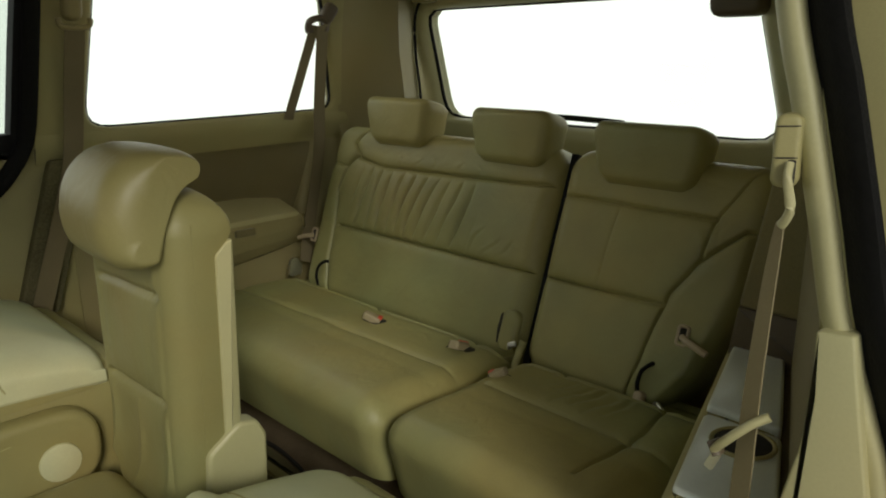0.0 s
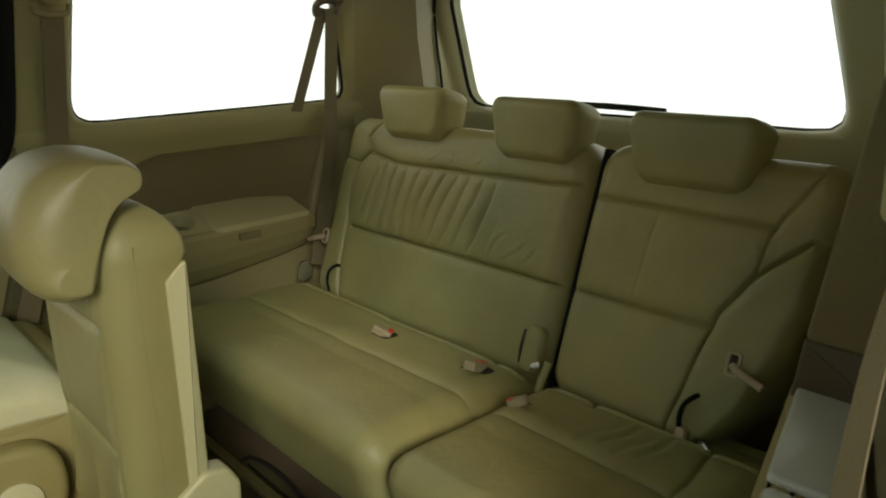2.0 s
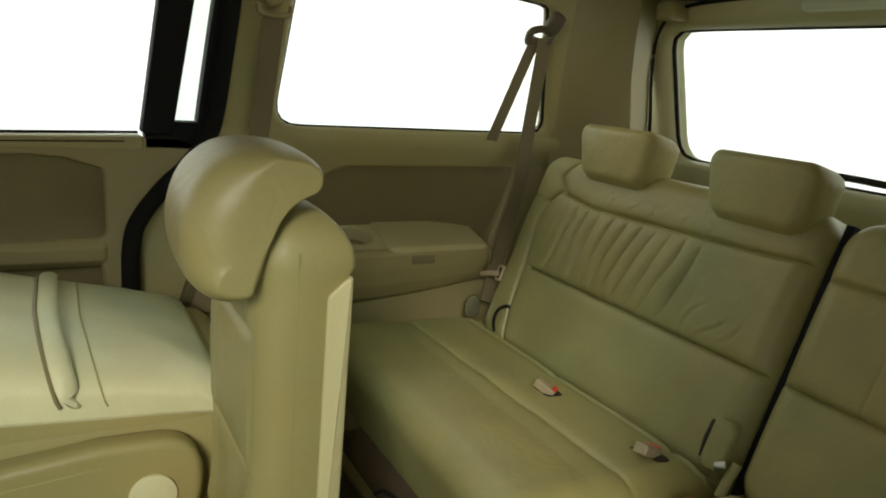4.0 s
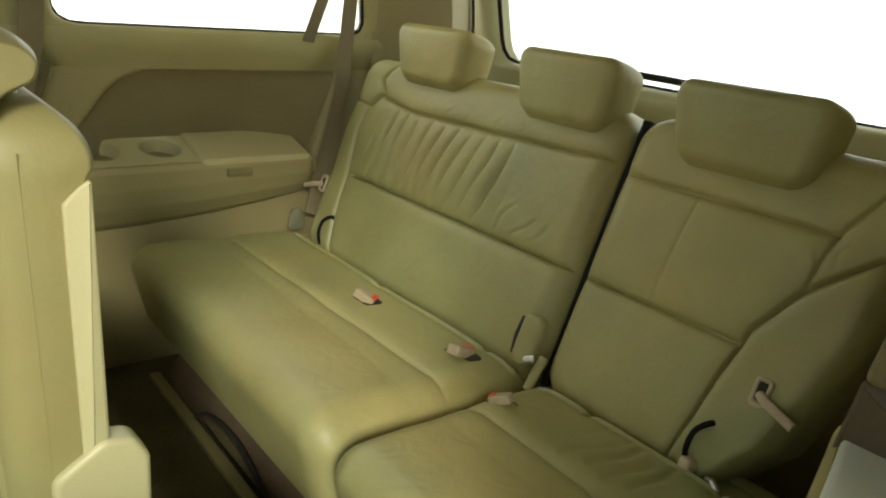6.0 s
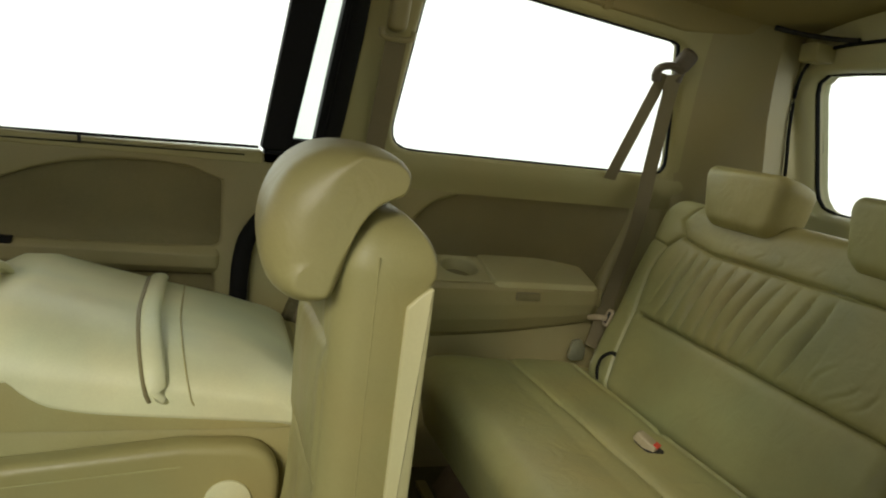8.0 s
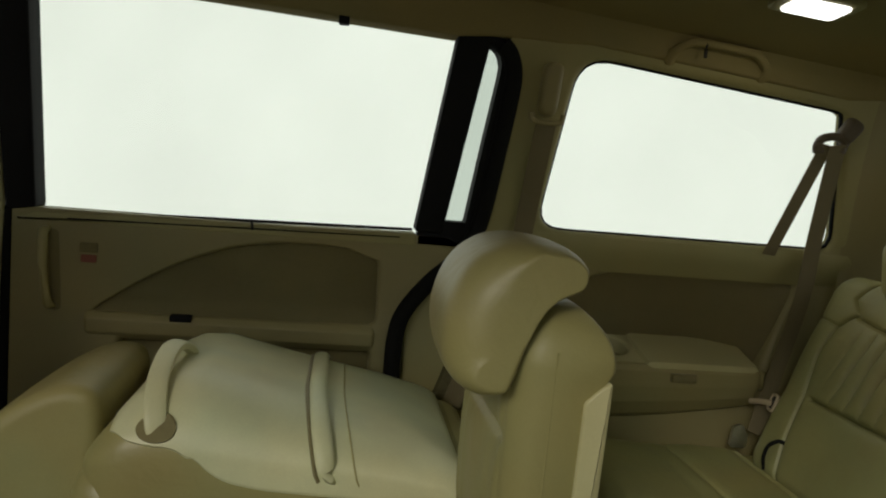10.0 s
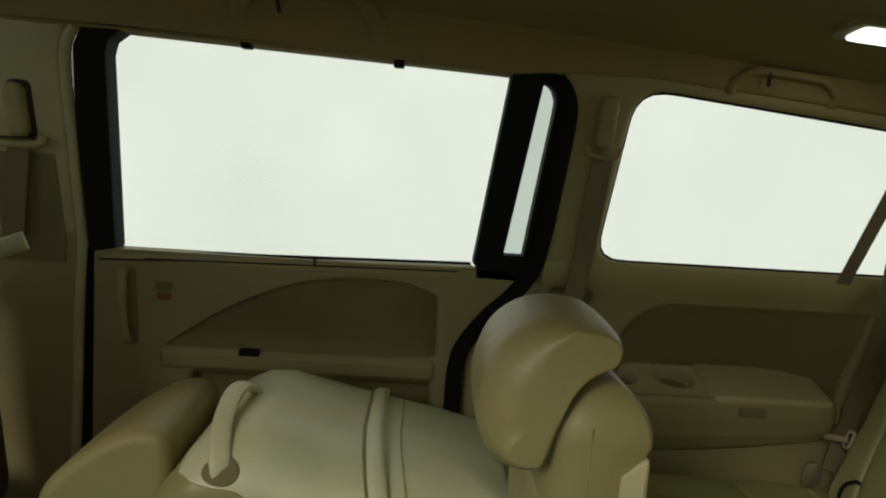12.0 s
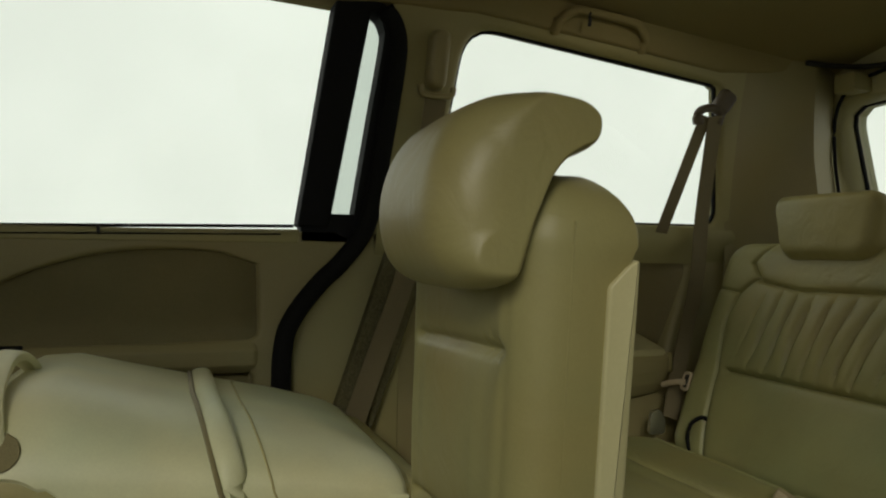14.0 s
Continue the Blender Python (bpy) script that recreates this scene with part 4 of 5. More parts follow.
# black strip set into the split to darken it like deep shade
part("split_shade", plate([(SPLIT - 0.012, 0.0), (SPLIT + 0.004, 0.0), (SPLIT + 0.004, 0.515), (SPLIT - 0.012, 0.515)], lambda a, b, c: fitted(a, b, c), -0.10, -0.033), BLACK, narrow, "black strip that stands in for the shade in the split")
part("hinge_bracket", plate(rounded([(0.805, 0.340), (0.850, 0.340), (0.850, 0.372), (0.835, 0.398), (0.812, 0.392)], 0.012, 4), lambda a, b, c: Vector((a, 1.462 + c, b)), 0.0, 0.012, 0.004), CHROME, wide, "bright steel hinge bracket")
part("side_flap", pad(axes(fitted(0.622, 0.03, -0.002), (0, 1, 0), V_UP, N_OUT), 0.05, 0.10, 0.018, 0.02, 0.012, 12, 12), LEATHER, wide, "leather flap at the split")
part("belt_slot", tube([fitted(0.648, 0.045, 0.004), fitted(0.650, 0.08, 0.008), fitted(0.650, 0.115, 0.004)], 0.006, 0.004, hint=N_OUT), DARK, wide, "dark slot at the split")
part("corner_post", tube([fitted(0.574, 0.004, 0.020), fitted(0.577, 0.035, 0.012), fitted(0.578, 0.065, 0.002)], 0.010, 0.006, hint=N_OUT), LEATHER, narrow, "leather tab at the split")
part("hinge_cap", tube([fitted(0.612, 0.040, 0.004), fitted(0.600, 0.050, 0.020), fitted(0.590, 0.056, 0.014)], 0.007), CHROME, wide, "bright steel hinge cap")


def buckle(y, x, turn, size, label):
    """A belt buckle tipped over in its slot on the cushion."""
    t = thing("belt_buckle", (x, y, 0.335), label, "buckle", "third row buckles")
    m = Matrix.Translation((x, y, 0.352)) @ Matrix.Rotation(turn, 4, "Z") @ Matrix.Rotation(radians(-25), 4, "Y") @ Matrix.Scale(size, 4)
    at = lambda a, b, c: m @ Vector((a, b, c))
    part("body", plate(rounded([(-0.03, -0.02), (0.03, -0.015), (0.03, 0.015), (-0.03, 0.02)], 0.008, 4), at, -0.012, 0.010, 0.006), BUCKLE, t, "tan plastic buckle body")
    part("button", plate(rounded([(-0.031, -0.013), (-0.017, -0.012), (-0.017, 0.012), (-0.031, 0.013)], 0.003, 3), at, 0.0085, 0.0125, 0.001), RED, t, "red release button")
    part("slot", pad(axes((x + 0.005, y - 0.04 * size, 0.3375), (1, 0, 0), (0, 1, 0), (0, 0, 1)), 0.06 * size, 0.08 * size, 0.005, 0.02 * size, 0.003, 8, 8), DARK, t, "dark slot in the cushion")
    return t


buckle(0.978, 0.732, 2.2, 0.80, "belt buckle with red button in the bench cushion")
buckle(0.690, 0.750, 3.4, 0.90, "pale belt buckle with red button near the bench split")
buckle(0.525, 0.700, 5.0, 0.65, "small belt buckle with red button beside the bench split")

# plate and mat edge on the floor ahead of the bench
solid("trim_floor_strip", box(0.435, 0.462, 0.1, 1.47, 0.0, 0.016, 0.005), PLASTIC, "pale metal strip across the floor before the bench", "trim")
solid("riser", sheet(lambda a, b: (0.475 + 0.10 * b / 0.15 + 0.006 * noise.noise(Vector((a * 8, b * 12, 2))), a, b), 0.1, 1.46, 40, 0.0, 0.16, 8, thick=(0.02, 0, 0)), CARPET_BROWN, "brown carpeted riser under the bench", "riser")
lat = thing("floor_latch", (0.47, 1.03, 0.0), "dark ringed floor latch flap before the bench", "latch")
part("rim", tube(smooth_loop([(0.457, 1.215, 0.020), (0.476, 1.195, 0.034), (0.487, 1.12, 0.038), (0.485, 1.03, 0.038), (0.474, 0.93, 0.030), (0.458, 0.85, 0.020)], 6, False), 0.005), DARK, lat)
part("flap", plate(rounded([(0.463, 0.87), (0.470, 0.93), (0.480, 1.03), (0.482, 1.12), (0.474, 1.185), (0.463, 1.20)], 0.006, 3), lambda a, b, c: Vector((a, b, c + (a - 0.46) * 0.9)), 0.0, 0.016, 0.004), CARPET, lat)


# ---- upright centre seat of the second row ----
def centre_seat():
    y0, y1 = 0.542, 0.835
    yc, w = (y0 + y1) / 2, y1 - y0
    t = thing("centre_seat", (0.08, yc, 0.0), "upright narrow cream leather seat with curled headrest", "seat", "second row seats")

    def move(p):
        """The seat leans a little."""
        return Vector((p.x - 0.03 * (p.z - 0.75), p.y - 0.13 * (p.z - 0.75), p.z))
    at = axes((0.110, yc, 0.22), (0, 1, 0), (0, 0, 1), (-1, 0, 0))
    def lean(a, b, c):
        """The top is rounded from front to rear."""
        k = max(0.0, (b - 0.545) / 0.057)
        c -= 0.010 * max(0.0, 1 - c / 0.04) * min(max((b - 0.52) / 0.02, 0), 1)
        return move(at(a, b, 0.036 + (c - 0.036) * (1 - 0.62 * k ** 2.2)))
    def f(u, v):
        d = 0.0
        inner = w / 2 - 0.030
        d += groove(abs(abs(u) - inner), 0.005, 0.0015) - 0.003 * min(max((inner - abs(u)) / 0.03, 0), 1)
        if abs(u) < inner:
            e = min((inner - abs(u)) / 0.05, 1.0)
            for s in (0.448, 0.268):
                vv = v - s + 0.004 * (u / inner)
                d += min(4 * e, 1.0) * (groove(vv, 0.006, 0.006) + (groove(vv, 0.012, 0.004) if vv > 0 else groove(vv, 0.022, 0.004)))
                for k in range(3):
                    d += groove(math.hypot(u + inner - 0.016 - 0.013 * k, 0.35 * (vv - 0.004)), 0.003, 0.003)
            if v < 0.26:
                d += 0.007 * (1 - abs(math.sin(u * 30 + v * 14 + 1.5 * math.sin(v * 13)))) ** 2 * math.sin(math.pi * v / 0.26)
            d += e * 0.006 * math.sin(math.pi * min(max((v - 0.27) / 0.178, 0), 1)) ** 0.6
        d += 0.002 * noise.noise(Vector((u * 12, v * 12, 1)))
        return d
    part("backrest", pad(lean, w, 0.602, 0.094, 0.065, 0.045, 120, 280, f, back=0.010), LEATHER_FRONT, t, "cream leather backrest with side bolsters")
    for u in (-1, 1):
        part("side_seam", tube([lean(u * (w / 2 - 0.0002), v, 0.048) for v in np.linspace(0.05, 0.560, 26)], 0.0008), LEATHER_FRONT, t)
    shell = rounded([(0.094, 0.20), (0.123, 0.20), (0.123, 0.752), (0.112, 0.745), (0.095, 0.728)], [0.002, 0.002, 0.004, 0.01, 0.008], 4)
    part("back_shell", plate(shell, lambda a, b, c: move(Vector((a, c, b))), y1 + 0.004, y0 - 0.004, 0.003), CREAM, t, "pale plastic back shell")
    hinge = rounded([(0.045, 0.10), (0.165, 0.10), (0.166, 0.40), (0.15, 0.432), (0.115, 0.44), (0.06, 0.40)], 0.02, 5)
    for ya, yb in ((y0 - 0.010, y0 + 0.03), (y1 - 0.03, y1 + 0.008)):
        part("hinge_cover", sweep(hinge, ya, yb, 0.008, lambda a, b, c: move(Vector((a, c, b))), mid=2), CREAM, t, "pale plastic hinge cover")
    part("cushion", pad(axes((-0.36, yc + 0.07, 0.16), (0, 1, 0), (1, 0, 0), (0, 0, 1)), w, 0.40, 0.12, 0.05, 0.04, 30, 30), LEATHER_FRONT, t, "cream leather cushion")
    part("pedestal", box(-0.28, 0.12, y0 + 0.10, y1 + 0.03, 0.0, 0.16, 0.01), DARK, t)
    comma = smooth_loop([(0.012, 0.730), (-0.018, 0.728), (-0.043, 0.748), (-0.052, 0.785), (-0.047, 0.822), (-0.031, 0.854), (-0.004, 0.875), (0.026, 0.882), (0.053, 0.881),
                         (0.073, 0.877), (0.086, 0.866), (0.087, 0.851), (0.081, 0.841), (0.071, 0.836), (0.057, 0.828), (0.044, 0.812), (0.033, 0.785), (0.024, 0.748)], 4)
    drawn = [0.12 + 0.88 * min(max((0.035 - p.x) / 0.06, 0), 1) * min(max((p.y - 0.725) / 0.03, 0.3), 1) for p in comma]
    tilt = lambda a, b, c: Vector((a + 0.02 * (c - 0.55), c, b))
    h = part("headrest", sweep(comma, 0.536, 0.750, 0.045, tilt, steps=9, mid=8, crown=0.004, draw=drawn), LEATHER_FRONT, t, "curled cream leather headrest", angle=75)
    for s in (0.64, 0.74):
        part("post", tube([move(Vector((0.045, s, 0.79))), move(Vector((0.045, s, 0.85)))], 0.007), CHROME, h)
    part("post_cover", pad(lambda a, b, c: move(Vector((0.045 + b, yc + a, 0.812 + c))), 0.13, 0.04, 0.018, 0.012, 0.010, 12, 8), SHELL, h, "pale plastic post cover")
    return t


centre_seat()


# ---- second-row captain's chairs, backrests folded forward ----
def folded_seat(x0, yc, w, z0, top, label, lever):
    """A chair with its backrest folded flat: x0 the hinge end, top the rear-shell height profile along the seat."""
    t = thing("folded_seat", (x0 - 0.3, yc, 0.0), label, "seat", "second row seats")
    L = 0.645
    prof = [(-0.60, 0.46), (-0.54, 0.515), (-0.48, 0.565), (-0.42, 0.592), (-0.37, 0.594), (-0.29, 0.574), (-0.19, 0.550), (-0.06, 0.521), (0.05, 0.488), (0.12, 0.455)]
    xs, zs = [p[0] for p in prof], [p[1] for p in prof]
    def height(x):
        return float(np.interp(x, xs, zs)) + top
    at = axes((x0 - L, yc, z0), (0, 1, 0), (1, 0, 0), (0, 0, 1))
    def shape(a, b, c):
        x = x0 - L + b
        k = (height(x - x0 + 0.10) - z0) / 0.25
        return at(a, b, c * k)
    body = part("back_padding", pad(shape, w, L, 0.25, 0.08, 0.15, 64, 64), LEATHER_FRONT, t, "cream leather side of the folded back")

    def skin(y, x, lift=0.0):
        """A point over the padding."""
        u, v = y - yc, x - (x0 - L)
        qx, qy = abs(u) - (w / 2 - 0.08), abs(v - L / 2) - (L / 2 - 0.08)
        d = max(-(math.hypot(max(qx, 0), max(qy, 0)) + min(max(qx, qy), 0) - 0.08), 0.0)
        k = min(d / 0.15, 1.0)
        n = 0.10 + 0.15 * math.sqrt(max(1 - (1 - k) ** 2, 0))
        return shape(u, v, n) + Vector((0, -lift * (1 - k) * (1 if u < 0 else -1), lift))

    def panel(x, s, lift=0.005):
        """The pale panel: s from its lower edge on the near side over the top to the far side."""
        low = sum(float(np.interp(x - x0 + 0.10 + e, [-0.52, -0.44, -0.395, -0.375, -0.358, -0.324, -0.256, -0.168, -0.05, 0.06], [0.525, 0.515, 0.516, 0.508, 0.490, 0.460, 0.446, 0.440, 0.433, 0.425])) for e in (-0.02, -0.01, 0.0, 0.01, 0.02)) / 5 + top + (z0 - 0.40)
        rim = skin(yc - w / 2 + 0.001, x)
        if s < 0.2:
            if low < rim.z:
                return Vector((x, rim.y - lift, low + (rim.z - low) * s / 0.2))
            s = 0.2
        k = (s - 0.2) / 0.8
        y = yc - w / 2 + 0.001 + (w - 0.03) * (k ** 1.6)
        if low > rim.z:
            n = min(max((low - rim.z) / (height(x - x0 + 0.10) - rim.z), 0), 0.95)
            first = yc - w / 2 + 0.15 * (1 - math.sqrt(1 - n * n))
            y = first + (yc + w / 2 - 0.03 - first) * k ** 1.6
        return skin(y, x, lift)
    part("back_panel", sheet(lambda a, b: panel(a, b), x0 - 0.595, x0 - 0.035, 60, 0.0, 1.0, 44, thick=(0, 0.008, -0.008)), SHELL, t, "pale plastic seat back panel", angle=60)
    ks = np.linspace(0.12, 0.97, 30)
    def bend(x, k, amount, lift):
        return panel(x0 + x + amount * max(0.0, 1 - k * 1.5) ** 1.5, k, lift)
    part("pocket_edge", tube([bend(-0.285, k, 0.045, -0.010 + 0.020 * min((k - 0.12) / 0.10, 1.0)) for k in ks], 0.016, 0.0085, hint=(0, -0.5, 1), n=14), SHELL, t, "rolled edge of the seat back pocket")
    part("pocket_gap", tube([bend(-0.304, k, 0.045, 0.006) for k in ks], 0.0035, 0.003, hint=(0, -0.5, 1), n=8), FABRIC, t, "dark opening of the pocket")
    part("pocket_seam", tube([bend(-0.237, k, 0.042, 0.0055) for k in ks], 0.0015), PLASTIC, t)
    arch = [(-0.418, -0.232, 0.485), (-0.420, -0.238, 0.52), (-0.427, -0.228, 0.555), (-0.436, -0.180, 0.592), (-0.437, -0.11, 0.618), (-0.430, -0.06, 0.620), (-0.418, -0.022, 0.600), (-0.408, -0.005, 0.57)]
    arch = [(x0 - 0.10 + x, yc + y, z + top + (z0 - 0.40)) for x, y, z in arch]
    part("grab_handle", tube(smooth_loop(arch, 5, False), 0.017, 0.008, hint=(0, -0.4, 1), n=14, power=0.6), SHELL, t, "moulded grab handle")
    def recess(a, b):
        """An oval on the shoulder of the panel, coloured for the shade behind the handle."""
        return panel(x0 - 0.522 + 0.030 * a * math.sqrt(max(1 - b * b, 0.0)), 0.275 + 0.060 * b, 0.0075)
    part("handle_recess_patch", sheet(recess, -1, 1, 16, -0.98, 0.98, 16, thick=(0, 0.003, -0.003)), FABRIC, t, "brown patch for the shade at the foot of the grab handle")
    part("cushion", pad(axes((x0 - 0.66, yc, 0.16), (0, 1, 0), (1, 0, 0), (0, 0, 1)), w - 0.006, 0.69, z0 - 0.12, 0.06, 0.05, 30, 30, lambda u, v: 0.002 * noise.noise(Vector((u * 9, v * 9, 5)))), LEATHER_FRONT, t, "cream leather cushion")
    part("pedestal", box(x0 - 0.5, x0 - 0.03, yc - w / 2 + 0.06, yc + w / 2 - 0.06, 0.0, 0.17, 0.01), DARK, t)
    hl = smooth_loop([(-0.515, 0.440), (-0.508, 0.540), (-0.520, 0.598), (-0.572, 0.606), (-0.630, 0.580), (-0.690, 0.535), (-0.732, 0.485), (-0.735, 0.425), (-0.690, 0.385), (-0.600, 0.380), (-0.540, 0.395)], 4)
    hl = [(p.x + x0 - 0.12, p.y + top - 0.042) for p in hl]
    part("headrest", sweep(hl, yc - 0.165, yc + 0.165, 0.024, lambda a, b, c: Vector((a, c, b)), steps=6, mid=8, crown=0.004), LEATHER_FRONT, t, "cream leather headrest", angle=60)
    if lever:
        ya = yc - w / 2 - 0.045
        arm = rounded([(0.03, 0.235), (0.03, 0.39), (-0.12, 0.392), (-0.50, 0.350), (-0.51, 0.27), (-0.12, 0.24)], [0.075, 0.075, 0.03, 0.03, 0.03, 0.03], 7)
        a = part("armrest", sweep([(p.x + x0 - 0.10, p.y) for p in arm], ya, ya + 0.05, 0.014, lambda q, r, c: Vector((q, c, r)), mid=3), LEATHER_FRONT, t, "folded cream armrest")
        part("pivot_cap", disc(axes((x0 - 0.148, ya, 0.300), (1, 0, 0), (0, 0, 1), (0, -1, 0)), 0.036, 0.005, 32), SHELL, a, "round pale pivot cap")
        part("stitching", tube([Vector((x0 - 0.10 + q, ya - 0.0005, 0.362 + (q + 0.1) * 0.10)) for q in np.linspace(-0.48, -0.12, 12)], 0.0012), LEATHER, a)
    return t


folded_seat(0.10, 1.215, 0.50, 0.40, -0.015, "captain's chair with cream back folded forward, grab handle and pocket", True)
folded_seat(0.29, 0.325, 0.43, 0.27, -0.14, "captain's chair folded low beside the doorway", False)


# ---- driver's seat, seen at its edge ----
def front_seat():
    t = thing("front_seat", (-1.35, 1.15, 0.0), "front seat with dark back and pale lever bar", "seat")
    part("backrest", pad(axes((-1.05, 1.14, 0.25), (0, 1, 0), (-0.12, 0, 0.99), (0.99, 0, 0.12)), 0.46, 0.58, 0.10, 0.06, 0.04, 24, 24, back=0.08), BROWN, t, "dark cloth back")
    part("cushion", pad(axes((-1.60, 1.14, 0.2), (0, 1, 0), (1, 0, 0), (0, 0, 1)), 0.48, 0.5, 0.14, 0.06, 0.04, 16, 16), LEATHER, t)
    part("base", box(-1.55, -1.1, 0.95, 1.33, 0, 0.21, 0.01), DARK, t)
    part("bar", tube(smooth_loop([(-1.30, 1.345, 0.735), (-1.15, 1.36, 0.762), (-1.02, 1.375, 0.792), (-0.965, 1.385, 0.812), (-0.950, 1.390, 0.818)], 5, False), 0.021), SHELL, t, "pale padded bar")
    part("headrest", pad(axes((-1.08, 1.14, 0.84), (0, 1, 0), (0, 0, 1), (1, 0, 0)), 0.22, 0.13, 0.06, 0.04, 0.03, 14, 14, back=0.04), LEATHER, t)
    return t


front_seat()


# ---- belts, handles, lamp ----
def ribbon(pts, width, across, thick=0.0012, width_end=None):
    """A flat strap along the points."""
    pts = [Vector(p) for p in pts]
    bm, rows = bmesh.new(), []
    for i, p in enumerate(pts):
        half = 0.5 * (width + (width_end - width) * i / (len(pts) - 1) if width_end else width)
        d = (pts[min(i + 1, len(pts) - 1)] - pts[max(i - 1, 0)]).normalized()
        s = Vector(across)
        s = (s - d * s.dot(d)).normalized() * half
        n = d.cross(s).normalized() * thick
        rows.append([bm.verts.new(p + s + n), bm.verts.new(p - s + n), bm.verts.new(p - s - n), bm.verts.new(p + s - n)])
    for a, b in zip(rows, rows[1:]):
        for j in range(4):
            bm.faces.new((a[j], a[(j + 1) % 4], b[(j + 1) % 4], b[j]))
    bm.faces.new(rows[0][::-1])
    bm.faces.new(rows[-1])
    return bm


def third_row_belt():
    t = thing("seat_belt", (0.95, 1.5, 0.83), "tan seat belt looped over a shoulder anchor before the window", "seat belt", "seat belts")
    top = Vector((0.948, 1.450, 1.084))
    anchor = part("anchor", tube(smooth_loop([top + Vector((-0.028, 0.0, -0.02)), top + Vector((-0.03, -0.004, 0.008)), top + Vector((0.0, -0.006, 0.02)), top + Vector((0.03, -0.004, 0.012)), top + Vector((0.03, 0, -0.016))], 4, False), 0.013, 0.010), BROWN, t, "brown plastic shoulder anchor")
    part("cover", pad(axes(top + Vector((0.026, 0.004, 0.016)), (0.87, 0, -0.5), (0.48, -0.25, 0.84), (-0.15, -0.957, -0.25)), 0.042, 0.055, 0.022, 0.014, 0.010, 12, 14), BROWN, anchor, "brown plastic cover")
    part("retractor_strap", ribbon([top + Vector((-0.012, -0.006, 0.0)), (0.888, 1.53, 0.83), (0.885, 1.536, 0.81)], 0.036, (1, 0, 0.3)), BELT_SHADED, t)
    part("shoulder_strap", ribbon(smooth_loop([top + Vector((0.012, -0.012, 0.0)), (0.985, 1.51, 0.86), (0.972, 1.51, 0.70), (0.93, 1.515, 0.50), (0.88, 1.48, 0.37)], 5, False), 0.042, (1, 0, 0.15)), BELT_SHADED, t)
    return t


third_row_belt()


def pillar_belt(x, z, o, side_map, drop, label, reach=0.036):
    """A height-adjustable guide on a pillar with its strap; reach: half the loop's width."""
    t = thing("seat_belt", side_map(x, z - 0.1, o), label, "seat belt", "seat belts")
    nrm = (side_map(x, z, 0.01) - side_map(x, z, 0.0)).normalized()
    at = axes(side_map(x, z - 0.06, o), (1, 0, 0), (side_map(x, z + 0.1, o) - side_map(x, z, o)).normalized(), nrm)
    part("cover", pad(at, 0.044, 0.12, 0.026, 0.019, 0.014, 14, 18), TRIM if reach < 0.04 else PLASTIC, t, "beige plastic belt guide cover")
    if reach > 0.04:
        part("slot", plate(rounded([(-0.018, 0.0), (0.032, 0.0), (0.032, 0.126), (-0.018, 0.126)], 0.016, 5), at, 0.0, 0.004, 0.001), DARK, t, "dark slide behind the cover")
        part("loop_gap", tube([at(-reach * 0.75, -0.002, 0.026), at(reach * 0.70, -0.002, 0.026)], 0.003), DARK, t, "dark gap over the loop")
    part("guide", tube(smooth_loop([at(-reach, 0.006, 0.022), at(-reach * 0.85, -0.012, 0.026), at(0.0, -0.016, 0.030), at(reach * 0.85, -0.012, 0.026), at(reach, 0.006, 0.022)], 4, False), 0.0065 if reach < 0.04 else 0.009), TRIM if reach < 0.04 else PLASTIC, t, "plastic loop")
    part("strap", ribbon(smooth_loop([at(0.0, -0.012, 0.024)] + drop, 4, False), 0.046, (1, 0, 0)), BELT_SHADED, t)
    return t


# stands proud of the trim; dark colour replaces the shade behind the strap
solid("trim_belt_recess_shade", plate(rounded([(0.07, 0.38), (0.165, 0.38), (0.295, 0.76), (0.195, 0.76)], 0.012, 4), on_side, -0.01, 0.019, 0.004), CARPET, "raised brown strip behind the belt, coloured as a shaded recess", "trim")
pillar_belt(0.265, 1.145, 0.006, on_side, [on_side(0.262, 0.90, 0.014), on_side(0.255, 0.80, 0.018), on_side(0.230, 0.70, 0.026), on_side(0.165, 0.52, 0.03), on_side(0.12, 0.40, 0.04)], "tan seat belt and guide on the pillar behind the sliding door")
pillar_belt(-1.0, 1.092, 0.012, on_side, [on_side(-1.015, 0.95, 0.034), on_side(-1.045, 0.80, 0.034)], "tan seat belt and guide on the front pillar", 0.056)


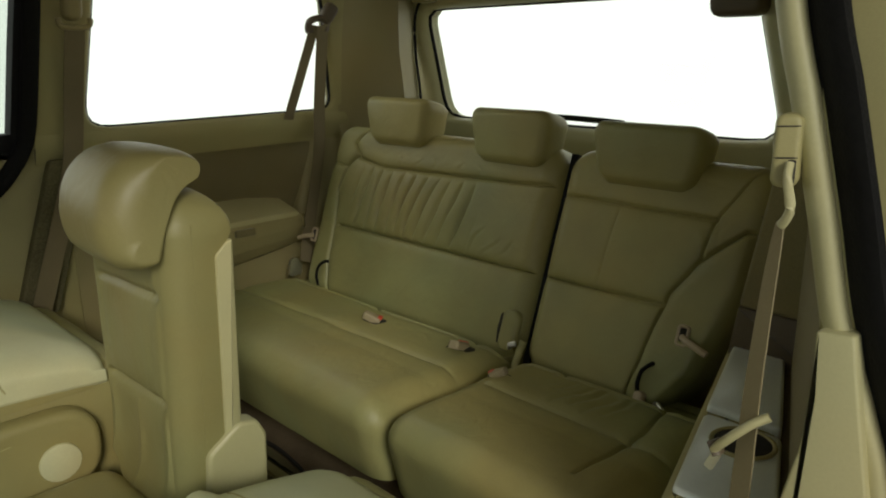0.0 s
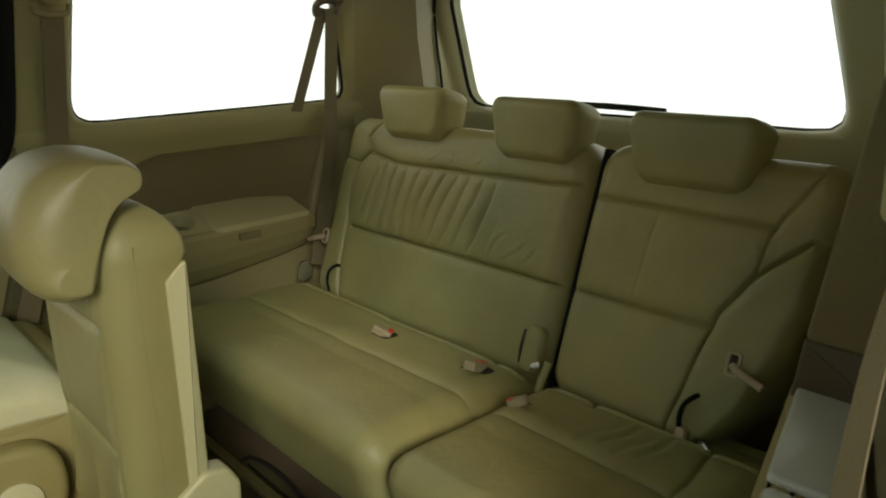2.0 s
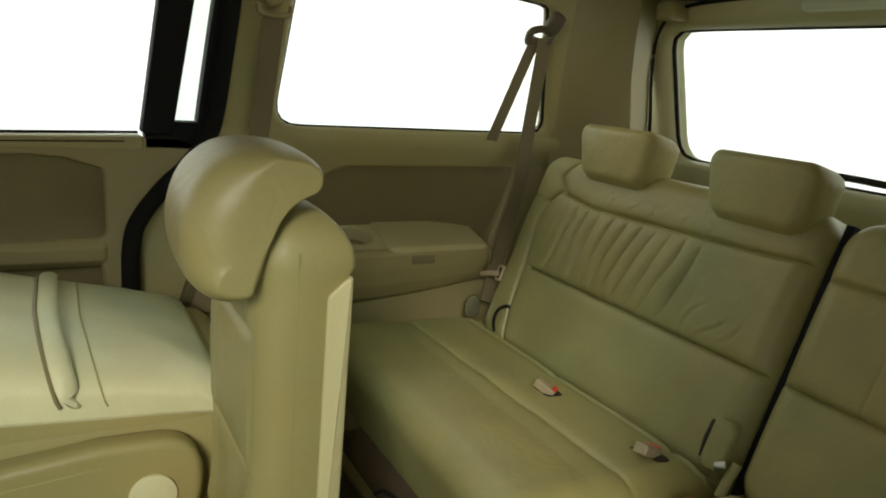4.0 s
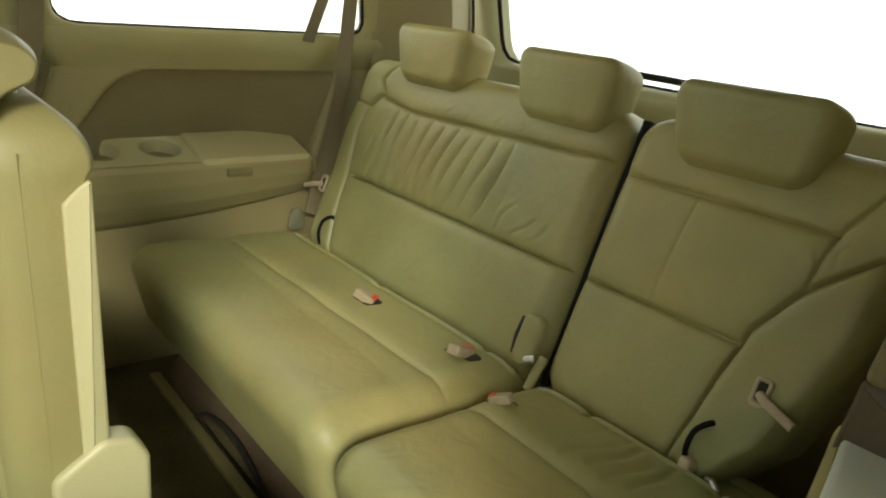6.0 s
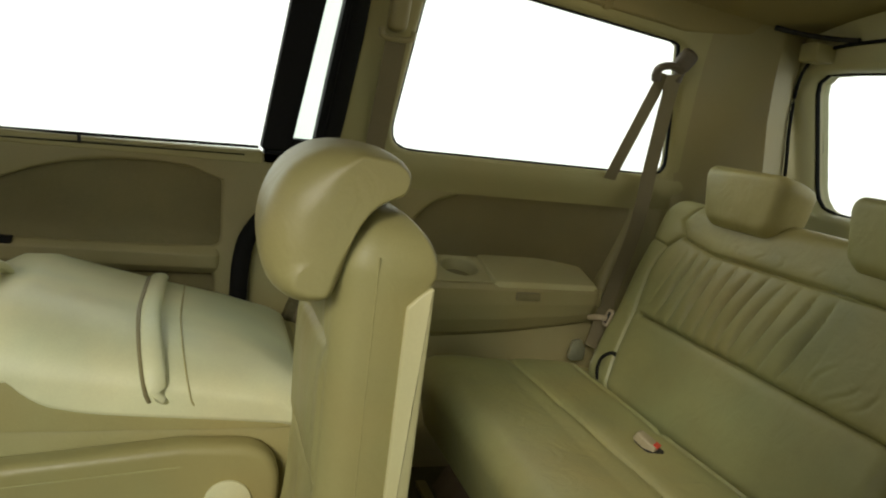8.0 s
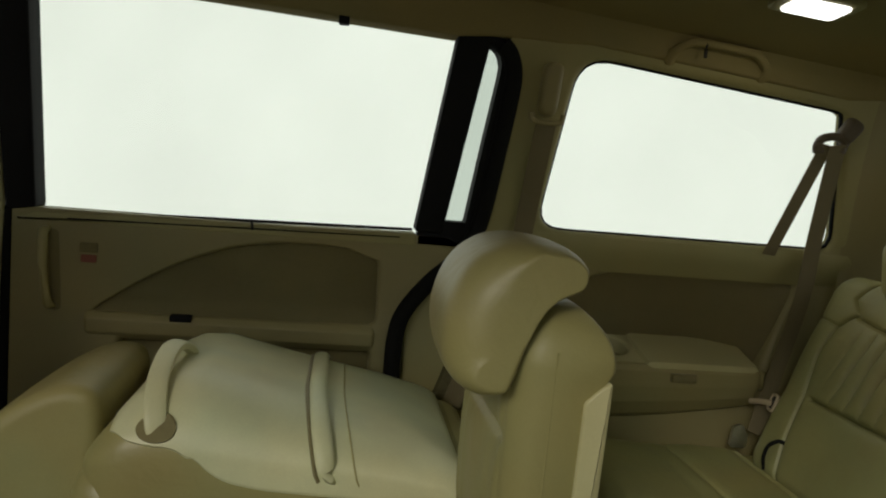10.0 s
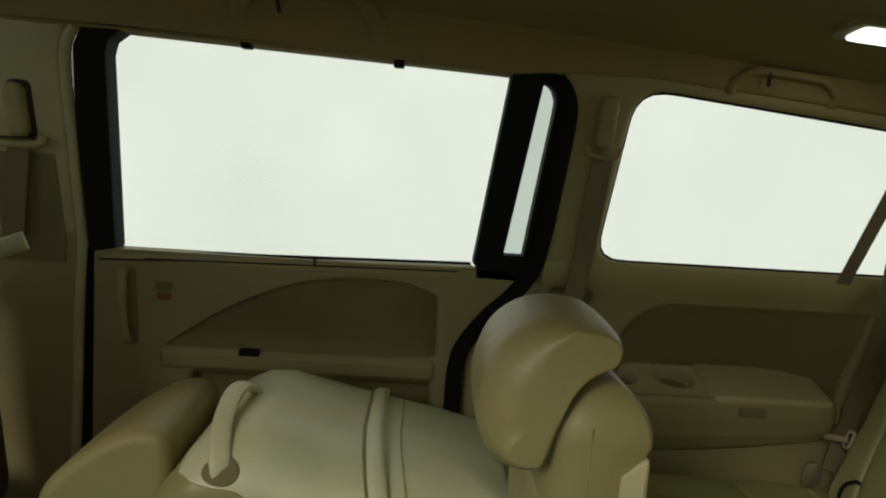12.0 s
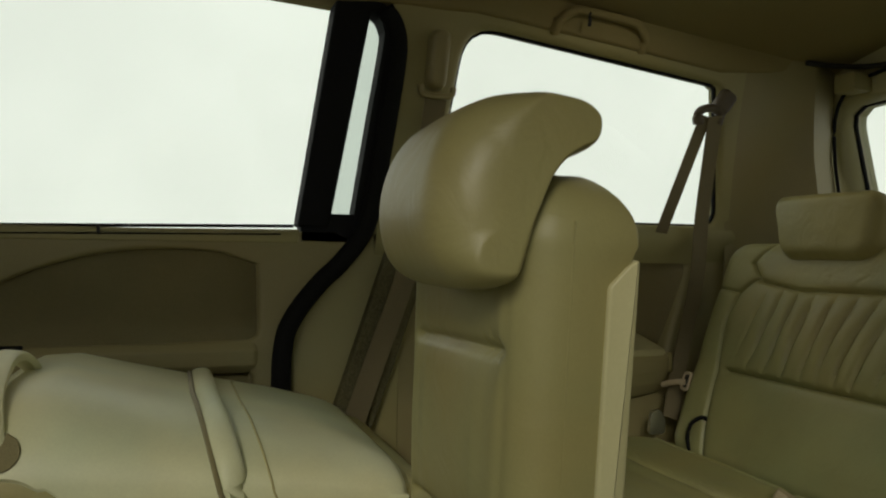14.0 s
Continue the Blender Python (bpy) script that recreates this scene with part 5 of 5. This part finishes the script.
def doorway_belt():
    """The belt at the doorway's rear edge, with its tongue hanging on the strap."""
    t = thing("seat_belt", (0.4, -0.2, 0.1), "tan seat belt hanging from a pale guide beside the doorway", "seat belt", "seat belts")
    at = axes((0.236, -0.1845, 0.899), (0.25, -0.97, 0), (0.05, 0.02, 1.0), (-0.97, -0.25, 0))
    cov = part("cover", pad(at, 0.021, 0.059, 0.022, 0.008, 0.005, 18, 26, back=0.004), PLASTIC, t, "pale plastic guide cover")
    for v in (0.0245, 0.0495):
        part("seam", tube([at(u, v + 0.05 * u, 0.0219 - (0.0014 if abs(u) > 0.007 else 0)) for u in np.linspace(-0.0085, 0.0085, 7)], 0.0007), DARK, cov, "dark seam")
    part("slot", box(0.2090, 0.216, -0.199, -0.193, 0.903, 0.923, 0.002), DARK, cov, "dark slot for the loop")
    part("guide", tube(smooth_loop([(0.209, -0.196, 0.921), (0.204, -0.197, 0.910), (0.202, -0.2005, 0.897), (0.202, -0.2025, 0.886), (0.204, -0.1995, 0.877), (0.207, -0.195, 0.871)], 5, False), 0.0035, 0.0042), CREAM, t, "pale plastic loop")
    line = smooth_loop([(0.208, -0.194, 0.872), (0.214, -0.190, 0.845), (0.230, -0.181, 0.790), (0.243, -0.173, 0.708), (0.250, -0.169, 0.618), (0.270, -0.156, 0.408), (0.295, -0.136, 0.058)], 5, False)
    part("strap", ribbon(line, 0.010, (0.55, 0.75, 0), thick=0.0006, width_end=0.040), BELT_LIT, t)
    part("tongue", tube(smooth_loop([(0.240, -0.144, 0.636), (0.234, -0.155, 0.650), (0.232, -0.166, 0.663), (0.234, -0.179, 0.677), (0.240, -0.192, 0.687)], 4, False), 0.0045, 0.005, hint=(-1, 0, 0)), CREAM, t, "pale curved belt tongue")
    part("grip", tube([(0.245, -0.140, 0.642), (0.243, -0.148, 0.630)], 0.008, 0.005), BROWN, t, "dark grip of the tongue")
    part("tongue_blade", plate(rounded([(-0.128, 0.628), (-0.118, 0.606), (-0.126, 0.602), (-0.135, 0.622)], 0.003, 3), lambda a, b, c: Vector((0.241 + c, a - 0.016, b + 0.008)), 0.0, 0.0025), CHROME, t, "steel blade")
    return t


doorway_belt()


def grab_handle(x0, x1, z, rise, label, broad):
    """A grab handle folded up against the lining, with a coat hook."""
    t = thing("grab_handle", on_side((x0 + x1) / 2, z, 0.0), label, "handle", "roof grab handles")
    w = x1 - x0
    def at(s, r, o):
        return on_side(x0 + w * s, z + rise * r - 0.07 * w * s, o)
    part("bar", tube(smooth_loop([at(0.0, 0.0, 0.004), at(0.05, 0.45, 0.018), at(0.16, 0.9, 0.024), at(0.28, 1.0, 0.025), at(0.72, 1.0, 0.025), at(0.84, 0.9, 0.024), at(0.95, 0.45, 0.018), at(1.0, 0.0, 0.004)], 6, False), broad, 0.010, hint=(0, 1, 0), n=14, power=0.7), HEADLINER, t)
    for s in (0.03, 0.97):
        part("mount", tube([at(s, -0.15, 0.004), at(s, 0.2, 0.014), at(s, 0.5, 0.014)], broad + 0.002, 0.009, hint=(0, 1, 0), n=12), HEADLINER, t)
    part("hook", tube(smooth_loop([at(0.30, 1.0, 0.031), at(0.30, 0.6, 0.036), at(0.31, 0.3, 0.034)], 4, False), 0.004), DARK, t, "small coat hook")
    return t


grab_handle(-0.530, -0.225, 1.296, 0.085, "folded beige grab handle above the sliding door", 0.018)
grab_handle(0.515, 0.752, 1.232, 0.042, "folded beige grab handle above the rear side window", 0.009)

lamp = thing("dome_lamp", roof(0.68, 1.16), "lit white dome lamp in the headliner", "lamp")
def lamp_at(a, b, c):
    p = roof(0.68 + a, 1.16 + b)
    return p + Vector((0, 0, -c))
part("housing", plate(rounded([(-0.075, -0.05), (0.075, -0.05), (0.075, 0.05), (-0.075, 0.05)], 0.02, 5), lamp_at, 0.0, 0.010, 0.004), PLASTIC, lamp)
part("lens", plate(rounded([(-0.055, -0.035), (0.055, -0.035), (0.055, 0.035), (-0.055, 0.035)], 0.015, 5), lamp_at, 0.010, 0.016, 0.004), LAMP, lamp, "glowing white lens")

bulb_data = bpy.data.lights.new("dome_bulb", "AREA")
bulb_data.shape = "RECTANGLE"
bulb_data.size, bulb_data.size_y = 0.10, 0.06
bulb_data.energy = BULB
bulb_data.color = (1.0, 0.95, 0.75)
bulb = new("dome_bulb", bulb_data)
bulb.location = roof(0.68, 1.16) + Vector((0, 0, -0.02))

hinge = thing("tailgate_hinge", (1.30, 1.38, 1.20), "brown hinge bracket and cable at the tailgate top", "hinge")
part("bracket", box(1.27, 1.33, 1.33, 1.39, 1.155, 1.20, 0.006), PLASTIC, hinge)
part("arm", tube(smooth_loop([(1.20, 1.405, 1.228), (1.25, 1.38, 1.220), (1.30, 1.33, 1.212), (1.32, 1.26, 1.206)], 5, False), 0.010, 0.006), DARK, hinge, "dark steel arm")
header = thing("high_stop_lamp", (1.33, 0.8, 1.17), "pale lamp housing above the tailgate window", "lamp")
part("housing", box(1.31, 1.36, 0.72, 0.98, 1.165, 1.195, 0.01), SHELL, header)

housing = thing("tailgate_hinge", (1.33, 0.35, 1.07), "dark hinge housing over the tailgate window corner", "hinge")
part("cover", pad(axes((1.345, 0.352, 1.075), (0, 1, 0), (-0.1, 0, 1), (-1, 0, 0)), 0.125, 0.13, 0.05, 0.025, 0.015, 16, 16), BROWN, housing)
